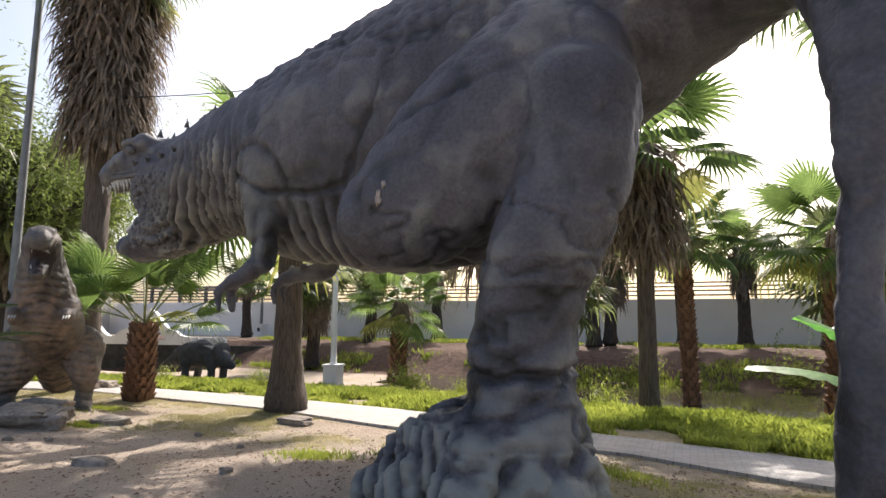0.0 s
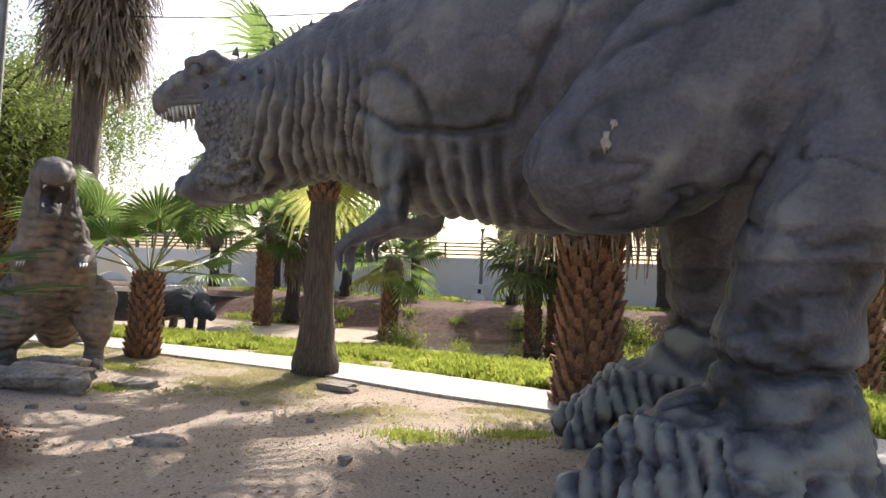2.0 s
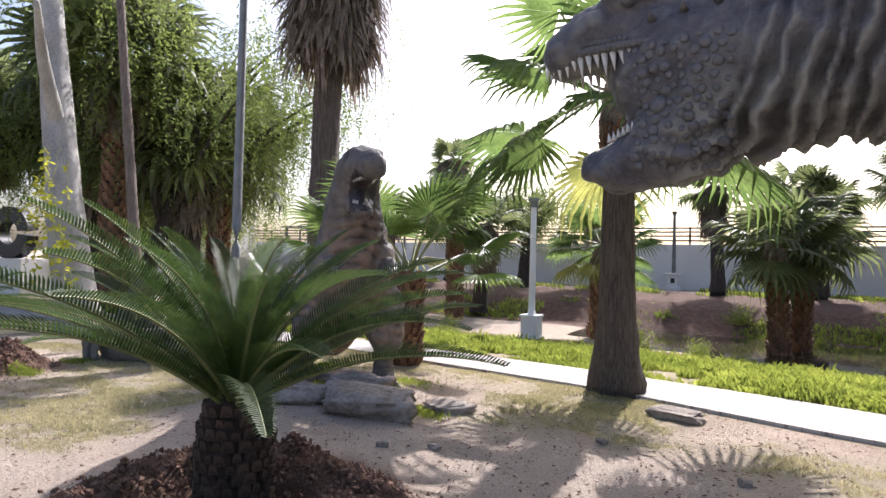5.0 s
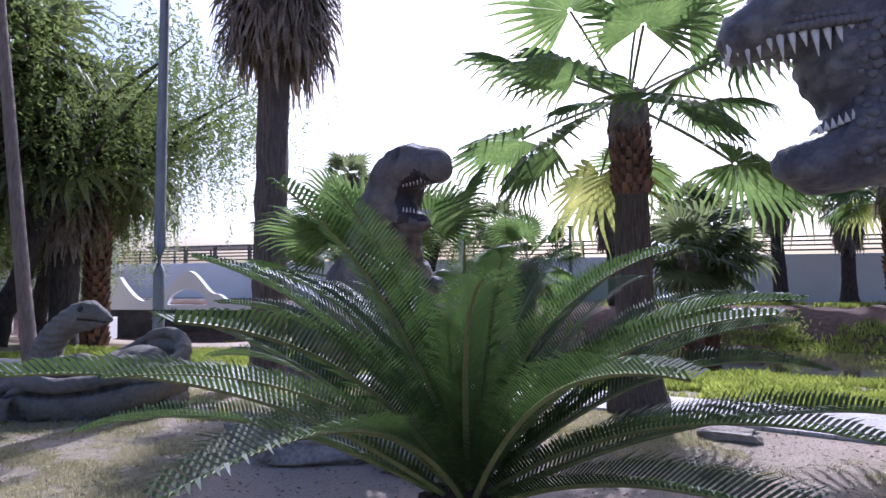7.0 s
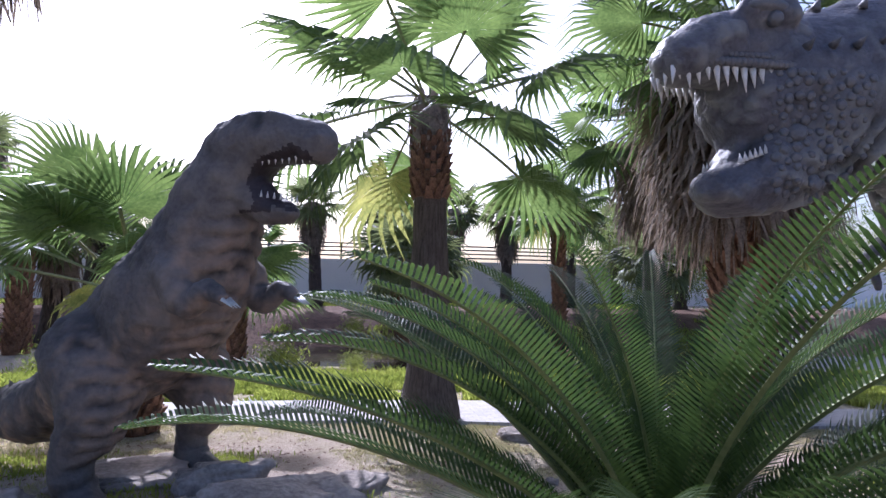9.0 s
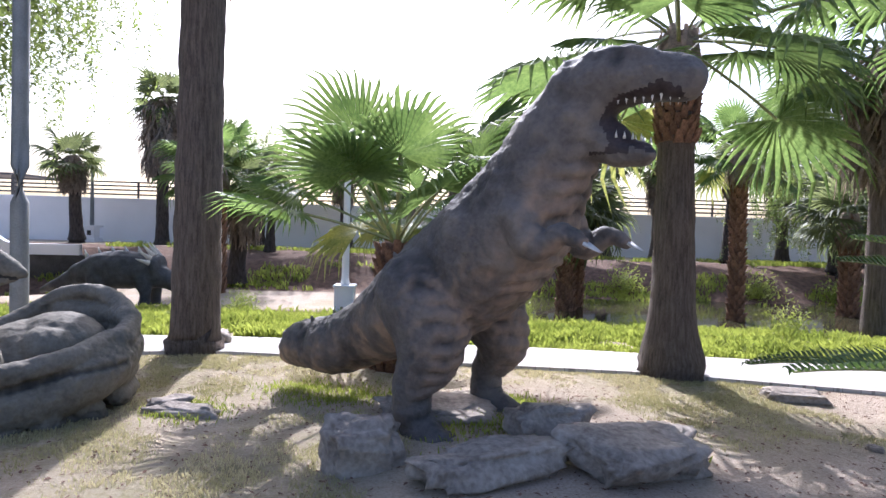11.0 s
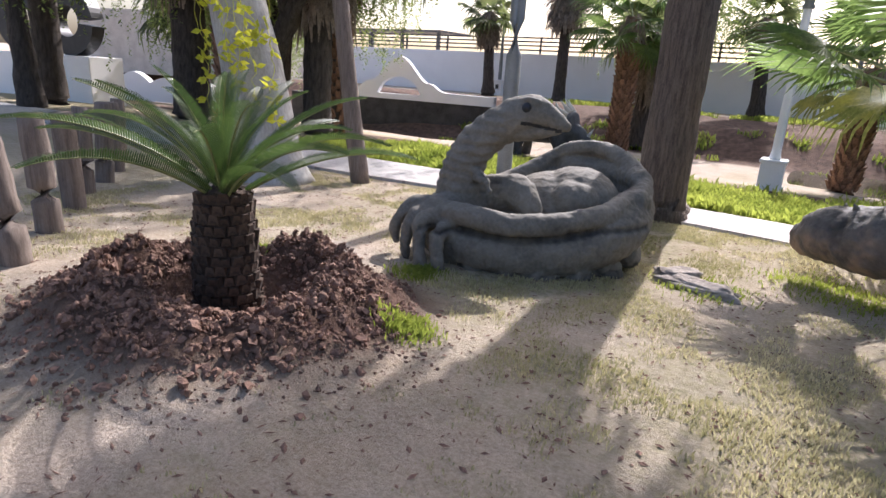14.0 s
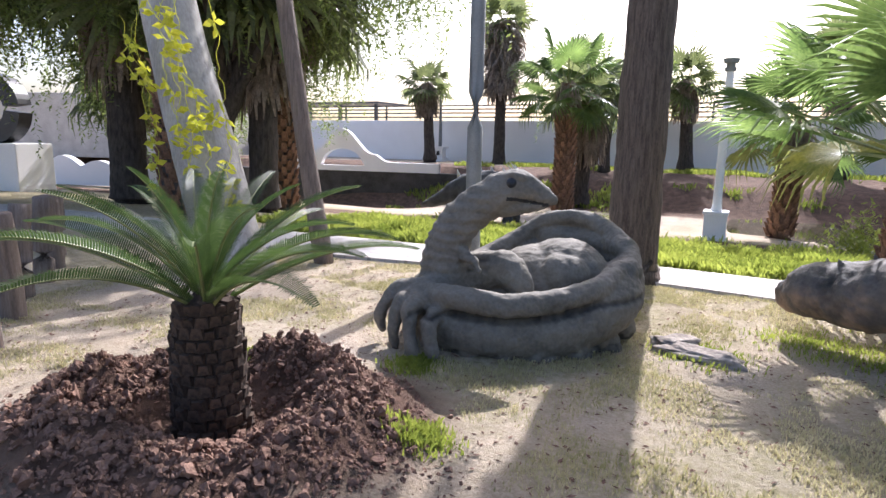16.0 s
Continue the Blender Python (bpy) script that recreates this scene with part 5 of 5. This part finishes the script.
hanging_tree((-33.0, 12.5), 5.0, 0.3, (-0.4, 0), (0, 0, 6.4), 1600, "shade tree with drooping foliage beside the plinth", 12, 4.2, 2.2)
hanging_tree((-20.5, 38.0), 4.0, 0.25, (0.2, 0), (0, 0, 5.2), 700, "far tree with fine light foliage", 15, 3.0, 1.6, 1.2)
hanging_tree((9.5, 33.0), 3.0, 0.3, (0.2, 0), (0, 0, 3.4), 1300, "leafy green tree on the far bank", 17, 4.5, 2.0, 1.2)
hanging_tree((17.0, 33.0), 3.4, 0.3, (0.2, 0), (0, 0, 3.8), 1300, "leafy green tree on the far bank", 18, 4.5, 2.2, 1.2)


def smooth_tree():
    x, y = -19.65, 10.15
    t = thing("tree", pose(x, y, height(x, y) - 0.1), "large smooth pale-grey leaning trunk wound with a vine", "tree")
    part("trunk", tube_mesh("trunk", [(0.05, 0, 0, 0.62), (0, 0, 0.3, 0.5), (-0.15, 0, 0.9, 0.45), (-0.75, 0, 2.9, 0.4), (-1.4, 0.1, 5.0, 0.36), (-2.1, 0.2, 7.5, 0.3), (-2.7, 0.3, 10.0, 0.22), (-3.1, 0.4, 12.5, 0.1)], 22, 0.15, 0.08, 1.2), BARK_SMOOTH, t)
    rnd = random.Random(2)
    part("limb", tube_mesh("limb", [(-1.4, 0.1, 5.0, 0.2), (-0.7, -0.6, 6.3, 0.14), (0.2, -1.2, 7.4, 0.06)], 10, 0.2), BARK_SMOOTH, t)
    v, f = [], []
    for s in range(9):
        p = Vector((-1.0 + 0.16 * s + rnd.uniform(-0.2, 0.2), -0.5 - rnd.uniform(0, 0.4), rnd.uniform(3.4, 4.4)))
        end = rnd.uniform(1.0, 3.0)
        prev = p
        while p.z > end:
            p = p + Vector((rnd.uniform(-0.07, 0.09), rnd.uniform(-0.05, 0.05), -0.09))
            b = len(v)
            v += [prev + Vector((-0.006, 0, 0)), prev + Vector((0.006, 0, 0)), p + Vector((0.006, 0, 0)), p + Vector((-0.006, 0, 0))]
            f.append((b, b + 1, b + 2, b + 3))
            prev = p
            if rnd.random() < 0.32:
                for _ in range(4):
                    w = Vector((rnd.uniform(-1, 1), rnd.uniform(-1, 1), rnd.uniform(-0.8, 0.4))).normalized()
                    sd = w.cross(Vector((0.2, 0.9, 0.4))).normalized() * 0.045
                    b = len(v)
                    v += [p, p + w * 0.07 + sd, p + w * 0.15, p + w * 0.07 - sd]
                    f.append((b, b + 1, b + 2, b + 3))
    part("vine", mesh_of("vine", v, f), VINE_LEAF, t, "trailing vine with yellow-green leaves")


smooth_tree()

# ---- poles, posts and cables ----
p = thing("utility_pole", pose(-16.75, 12.2, height(-16.75, 12.2) - 0.1), "straight grey utility pole beside the path", "pole")
part("shaft", tube_mesh("shaft", [(0, 0, 0, 0.12), (0, 0, 4, 0.105), (0.05, 0, 12.0, 0.085)], 12, 0.5, 0.05), GREY_METAL, p)
p = thing("utility_pole", pose(-18.7, 11.1, height(-18.7, 11.1) - 0.1), "leaning weathered brown wooden pole", "pole")
part("shaft", tube_mesh("shaft", [(0, 0, 0, 0.15), (-0.35, 0, 2, 0.13), (-1.2, 0, 7.5, 0.1), (-1.75, 0, 11.0, 0.09)], 12, 0.4, 0.08), POLE_WOOD, p)
for a, b, sag in (((-14.4, 12.5, 7.15), (2.0, 12.6, 7.0), 0.55),):
    v = [(*(Vector(a).lerp(Vector(b), i / 30) - Vector((0, 0, sag * 4 * (i / 30) * (1 - i / 30)))), 0.013) for i in range(31)]
    tagged(part("overhead_cable", tube_mesh("overhead_cable", v, 6, 0.6), BLACK), "thin dark cable strung between palm and pole", "cable")

BOLLARDS = [(-18.3, 6.4, 1.05), (-19.1, 7.0, 1.0), (-19.9, 7.5, 1.0), (-20.6, 8.1, 1.05), (-21.4, 8.7, 1.0), (-17.5, 5.8, 1.0), (-22.4, 9.3, 1.0)]
for i, (x, y, h) in enumerate(BOLLARDS):
    me = tube_mesh("post", [(0, 0, -0.1, 0.115), (0, 0, h * 0.5, 0.11), (0.03 * (i % 3 - 1), 0, h, 0.1)], 12, 0.12, 0.16, 3)
    me.materials.append(POLE_WOOD)
    o = new("post", me)
    o.matrix_basis = pose(x, y, height(x, y), 4 * (i % 2), 3 * (i % 3 - 1), 50 * i)
    tagged(o, "short weathered dark wooden post along the path", "post", "wooden posts along the path")

# ---- plinth with big letters, scalloped wall, bridge parapet ----
plinth = thing("letter_plinth", pose(-38.2, 16.2, -0.85, 0, 0, 16), "white block plinth carrying large black letters", "plinth")
bm = bmesh.new()
box(bm, -3.2, 1.7, -0.7, 0.9, 0, 1.85, 0.03)
part("block", bm, WHITE, plinth)


def ring_letter(x, gap, r=1.25):
    """A thick round letter with one cut."""
    v, f = [], []
    n = 40
    for i in range(n + 1):
        a = radians(gap) + (2 * math.pi - radians(2 * gap)) * i / n
        for rr, y in ((r, -0.28), (r, 0.28), (r * 0.46, 0.28), (r * 0.46, -0.28)):
            v.append((x + rr * math.cos(a), y, r + 1.84 + rr * math.sin(a)))
    for i in range(n):
        for k in range(4):
            a, b = 4 * i + k, 4 * i + (k + 1) % 4
            f.append((a, a + 4, b + 4, b))
    f += [(0, 1, 2, 3), (4 * n + 3, 4 * n + 2, 4 * n + 1, 4 * n)]
    return mesh_of("letter", v, f)


part("letter", ring_letter(0.35, 7), BLACK, plinth, "glossy black round letter")
part("letter", ring_letter(-2.0, 9, 1.25), BLACK, plinth, "glossy black round letter")

low = thing("scalloped_wall", pose(-46.0, 24.3, -1.45, 0, 0, 12), "low white plastered wall with a wavy top", "wall")
v, f = [], []
n = 80
for i in range(n + 1):
    x = -6 + 12 * i / n
    z = 1.0 + 0.38 * abs(math.sin(x * 1.35)) + 0.25 * math.exp(-((x + 1.5) / 1.2) ** 2)
    v += [(x, -0.2, 0), (x, -0.2, z), (x, 0.2, z), (x, 0.2, 0)]
for i in range(n):
    for k in range(3):
        a = 4 * i + k
        f.append((a, a + 4, a + 5, a + 1))
f += [(0, 1, 2, 3), (4 * n + 3, 4 * n + 2, 4 * n + 1, 4 * n)]
part("wall", mesh_of("wall", v, f), WHITE, low)
far = thing("building", pose(-58.0, 36.0, -0.6, 0, 0, 20), "low beige rough-plastered building behind the trees", "building")
bm = bmesh.new()
box(bm, -12, 8, 0, 5, 0, 5.2, 0.05)
part("wall", bm, material("beige_rough_plaster", (0.42, 0.38, 0.33), (0.60, 0.56, 0.50), 1.2, 0.9, 0.8, 14, dist=0.05), far)

bridge = thing("bridge_parapet", pose(-33.99, 31.96, -0.44, 0, 0, 10), "white curved bridge parapet over a dark masonry wall", "parapet")
v, f = [], []
n = 90


def crest(s):
    z = 0.5 + 1.85 * math.exp(-(s / 1.4) ** 2) + 0.22 * math.exp(-((abs(s) - 2.1) / 0.35) ** 2)
    return z + (0.0 if s > -3 else 1.5 * min(1.0, (-3 - s) / 1.6) ** 1.5)


for i in range(n + 1):
    s = -5.2 + 11.0 * i / n
    hole = abs(s) < 1.3
    z1 = 0.28 if hole else 0.3
    z2 = 0.28 + 0.95 * max(0.02, 1 - (s / 1.31) ** 2) ** 0.5 if hole else 0.3
    for y in (-0.18, 0.18):
        v += [(s, y, -0.02), (s, y, z1), (s, y, z2), (s, y, max(crest(s), z2 + 0.12))]
for i in range(n):
    a, b = 8 * i, 8 * (i + 1)
    for k in (0, 2):
        f += [(a + k, b + k, b + k + 1, a + k + 1), (a + k + 4, a + k + 5, b + k + 5, b + k + 4)]
    f += [(a + 3, b + 3, b + 7, a + 7), (a + 1, b + 1, b + 5, a + 5), (a + 2, a + 6, b + 6, b + 2)]
part("parapet", mesh_of("parapet", v, f), WHITE, bridge)
bm = bmesh.new()
box(bm, -7.5, 9.5, -0.1, 0.5, -3.2, -0.02, 0.03)
part("base_wall", bm, DARK_STONE, bridge, "dark masonry base")
ramp = thing("ramp_wall", pose(-30.5, 22.5, -1.3, 0, 0, -70), "short white curved ramp wall by the path", "wall")
v, f = [], []
for i in range(21):
    x = -1.6 + 3.2 * i / 20
    z = 0.25 + 0.75 * (1 - i / 20) ** 1.6
    v += [(x, -0.14, 0), (x, -0.14, z), (x, 0.14, z), (x, 0.14, 0)]
for i in range(20):
    for k in range(3):
        a = 4 * i + k
        f.append((a, a + 4, a + 5, a + 1))
f += [(0, 1, 2, 3), (83, 82, 81, 80)]
part("wall", mesh_of("wall", v, f), WHITE, ramp)


# ---- broad-leaved plant behind the tail ----
def banana(x, y):
    t = thing("banana_plant", pose(x, y, height(x, y) - 0.05), "young banana plant with broad glossy leaves", "plant")
    part("stem", tube_mesh("stem", [(0, 0, 0, 0.1), (0, 0, 0.7, 0.08), (0, 0, 1.2, 0.05)], 10, 0.2), STALK, t)
    for i, (az, L, el) in enumerate(((75, 1.0, 38), (20, 0.9, 60), (150, 1.0, 45), (-60, 1.0, 40), (-130, 0.9, 55), (100, 0.8, 62))):
        v, f = [], []
        n = 14
        for k in range(n + 1):
            q = k / n
            yy, zz = L * q, -0.45 * L * q * q
            w = 0.19 * math.sin(math.pi * (0.08 + 0.9 * q)) ** 0.7
            v += [(-w, yy, zz - 0.05 + 0.012 * math.sin(q * 40)), (0, yy, zz), (w, yy, zz - 0.05 + 0.012 * math.sin(q * 37))]
        for k in range(n):
            a = 3 * k
            f += [(a, a + 1, a + 4, a + 3), (a + 1, a + 2, a + 5, a + 4)]
        part("leaf", mesh_of("leaf", v, f, True), BANANA, t, m=pose(0, 0, 1.05 + 0.03 * i, 0, 0, az) @ pose(0, 0.03, 0, el, 0, 0))


banana(1.35, 7.4)


# ---- grass ----
def blades(name, count, pick, tall, mat, label, seed, wide=0.006):
    """Grass as single bent blades; pick gives a place or None."""
    rnd = random.Random(seed)
    v, f = [], []
    made = 0
    while made < count:
        q = pick(rnd)
        if q is None:
            continue
        x, y, k = q
        z = height(x, y)
        a = rnd.uniform(0, 2 * math.pi)
        h = tall * k * rnd.uniform(0.5, 1.3)
        lx, ly = math.cos(a) * h * rnd.uniform(0.1, 0.8), math.sin(a) * h * rnd.uniform(0.1, 0.8)
        w = wide * rnd.uniform(0.7, 1.4)
        sx, sy = -math.sin(a) * w, math.cos(a) * w
        b = len(v)
        v += [(x - sx, y - sy, z - 0.01), (x + sx, y + sy, z - 0.01), (x + lx * 0.4 + sx, y + ly * 0.4 + sy, z + h * 0.7), (x + lx, y + ly, z + h)]
        f += [(b, b + 1, b + 2), (b, b + 2, b + 3)]
        made += 1
    return tagged(part(name, mesh_of(name, v, f), mat), label, "grass", kind="stuff")


def pick_lawn(rnd):
    x = rnd.uniform(-24, 7)
    y = path_far(x) + 0.08 + abs(rnd.gauss(0, 3.4))
    if y > 23.5 or pond_edge(x, y) > -0.3 or fbm(x * 0.5, y * 0.5, 3.0) < -0.28:
        return None
    return x, y, 0.55 + 0.9 * max(0.0, fbm(x * 0.9, y * 0.9, 1.0) + 0.3)


def pick_bank(rnd):
    x = rnd.uniform(-30, 14)
    y = rnd.choice((rnd.uniform(29.8, 33.0), rnd.uniform(38, 41.5)))
    return (x, y, 1.0) if fbm(x * 0.3, y * 0.5, 5.0) > 0.08 else None


def pick_near(rnd):
    x, y = rnd.uniform(-20, 3), rnd.uniform(4.2, 13.2)
    if y > path_near(x) - 0.05:
        return None
    g, b = cover(x, y)
    return (x, y, 0.6 + g) if g * (0.55 + 0.9 * fbm(x * 2.2, y * 2.2, 4.0)) > 0.22 + 0.25 * rnd.random() else None


def pick_tufts(rnd):
    cx, cy, r = rnd.choice(((-14.6, 6.85, 0.14), (-15.3, 7.95, 0.16), (-10.6, 8.95, 0.5), (-9.0, 8.7, 0.2), (-11.8, 10.2, 0.5), (-13.3, 9.6, 0.3), (-12.4, 10.6, 0.4), (-10.2, 9.9, 0.4), (-0.9, 8.3, 0.5), (-4.2, 7.9, 0.35), (-3.3, 8.6, 0.4), (-16.4, 7.2, 0.25)))
    return cx + rnd.gauss(0, r * 0.6), cy + rnd.gauss(0, r * 0.6), 1.0


blades("lawn_grass", 90000, pick_lawn, 0.17, GRASS, "bright yellow-green leafy ground cover beyond the path", 1, 0.017)
blades("bank_grass", 12000, pick_bank, 0.22, GRASS, "patchy green grass on the far bank", 2, 0.03)
blades("short_grass", 110000, pick_near, 0.022, GRASS_DRY, "short sparse dry grass on sandy earth", 3, 0.004)
blades("grass_tufts", 9000, pick_tufts, 0.05, GRASS, "small green grass tufts by the statues", 4, 0.005)


def litter(count, seed):
    """Dry leaf scraps, twigs and small stones lying on the earth."""
    rnd = random.Random(seed)
    v, f = [], []
    for _ in range(count):
        x = rnd.uniform(-19, 1.5)
        y = rnd.uniform(4.0, path_near(x) - 0.1)
        z = height(x, y) + 0.004
        a, ln = rnd.uniform(0, 6.3), rnd.uniform(0.008, 0.03)
        w = ln * rnd.uniform(0.15, 0.6)
        c, s = math.cos(a), math.sin(a)
        b = len(v)
        v += [(x - c * ln, y - s * ln, z), (x + s * w, y - c * w, z + 0.35 * w), (x + c * ln, y + s * ln, z + rnd.uniform(0, 0.012)), (x - s * w, y + c * w, z + 0.35 * w), (x, y, z + w * 0.9)]
        f += [(b, b + 1, b + 4), (b + 1, b + 2, b + 4), (b + 2, b + 3, b + 4), (b + 3, b, b + 4)]
    return tagged(part("leaf_litter", mesh_of("leaf_litter", v, f), CLOD), "dry leaf scraps and crumbs on sandy earth", "litter", kind="stuff")


litter(15000, 21)


def bush(x, y, s, label, seed):
    rnd = random.Random(seed)
    v, f = [], []
    for _ in range(900):
        d = Vector((rnd.gauss(0, 0.5), rnd.gauss(0, 0.5), abs(rnd.gauss(0, 0.6)))) * s
        w = Vector((rnd.uniform(-1, 1), rnd.uniform(-1, 1), rnd.uniform(0, 1))).normalized()
        sd = w.cross(Vector((rnd.uniform(-1, 1), rnd.uniform(-1, 1), 1))).normalized() * 0.03 * s
        b = len(v)
        v += [d, d + w * 0.12 * s + sd, d + w * 0.25 * s, d + w * 0.12 * s - sd]
        f.append((b, b + 1, b + 2, b + 3))
    o = part("bush", mesh_of("bush", v, f), GRASS)
    o.matrix_basis = pose(x, y, height(x, y) - 0.05)
    return tagged(o, label, "bush", "bushes near the pond")


for i, (x, y, s) in enumerate([(-10.3, 23.2, 0.8), (-17.0, 22.5, 0.5), (-8.0, 23.0, 0.4), (-2.2, 18.2, 0.5), (-16.5, 17.2, 0.4), (4.0, 31.2, 0.9), (-2.0, 31.5, 0.8), (8.0, 31.0, 0.9), (-7.5, 31.8, 0.6)]):
    bush(x, y, s, "low bright green bush near the pond", 70 + i)


# ---- paved path ----
def path_sheet():
    v, f = [], []
    n = 160
    for i in range(n + 1):
        x = -60 + 90 * i / n
        a, b = path_near(x), path_far(x)
        for k in range(6):
            y = a + (b - a) * k / 5
            v.append((x, y, lin(y, PROFILE_Y, PROFILE_Z) + 0.03))
        v += [(x, a, v[-6][2] - 0.2), (x, b, v[-1][2] - 0.2)]
    for i in range(n):
        for k in range(5):
            a = 8 * i + k
            f.append((a, a + 8, a + 9, a + 1))
        f += [(8 * i + 6, 8 * i + 14, 8 * i + 8, 8 * i), (8 * i + 5, 8 * i + 13, 8 * i + 15, 8 * i + 7)]
    return mesh_of("pavement", v, f)


def paver_material():
    m = bpy.data.materials.new("pale_small_pavers")
    m.use_nodes = True
    n, l = m.node_tree.nodes, m.node_tree.links
    bsdf = n["Principled BSDF"]
    tc, brick, stain, mix, bp = n.new("ShaderNodeTexCoord"), n.new("ShaderNodeTexBrick"), n.new("ShaderNodeTexNoise"), n.new("ShaderNodeMix"), n.new("ShaderNodeBump")
    l.new(tc.outputs["Object"], brick.inputs["Vector"])
    l.new(tc.outputs["Object"], stain.inputs["Vector"])
    brick.inputs["Color1"].default_value, brick.inputs["Color2"].default_value = (0.47, 0.44, 0.40, 1), (0.57, 0.54, 0.50, 1)
    brick.inputs["Mortar"].default_value = (0.32, 0.29, 0.26, 1)
    for name, value in (("Scale", 1.0), ("Brick Width", 0.2), ("Row Height", 0.1), ("Mortar Size", 0.006), ("Mortar Smooth", 0.4)):
        brick.inputs[name].default_value = value
    stain.inputs["Scale"].default_value, stain.inputs["Detail"].default_value = 1.7, 9
    mix.data_type, mix.blend_type = "RGBA", "MULTIPLY"
    mix.inputs["Factor"].default_value = 0.3
    l.new(brick.outputs["Color"], mix.inputs["A"])
    l.new(stain.outputs[0], mix.inputs["B"])
    l.new(mix.outputs["Result"], bsdf.inputs["Base Color"])
    bsdf.inputs["Roughness"].default_value = 0.85
    bp.invert = True
    bp.inputs["Strength"].default_value, bp.inputs["Distance"].default_value = 0.6, 0.006
    l.new(brick.outputs["Fac"], bp.inputs["Height"])
    l.new(bp.outputs[0], bsdf.inputs["Normal"])
    return m


tagged(part("pavement", path_sheet(), paver_material()), "pale walk of small pavers winding along the pond", "pavement", kind="structure")
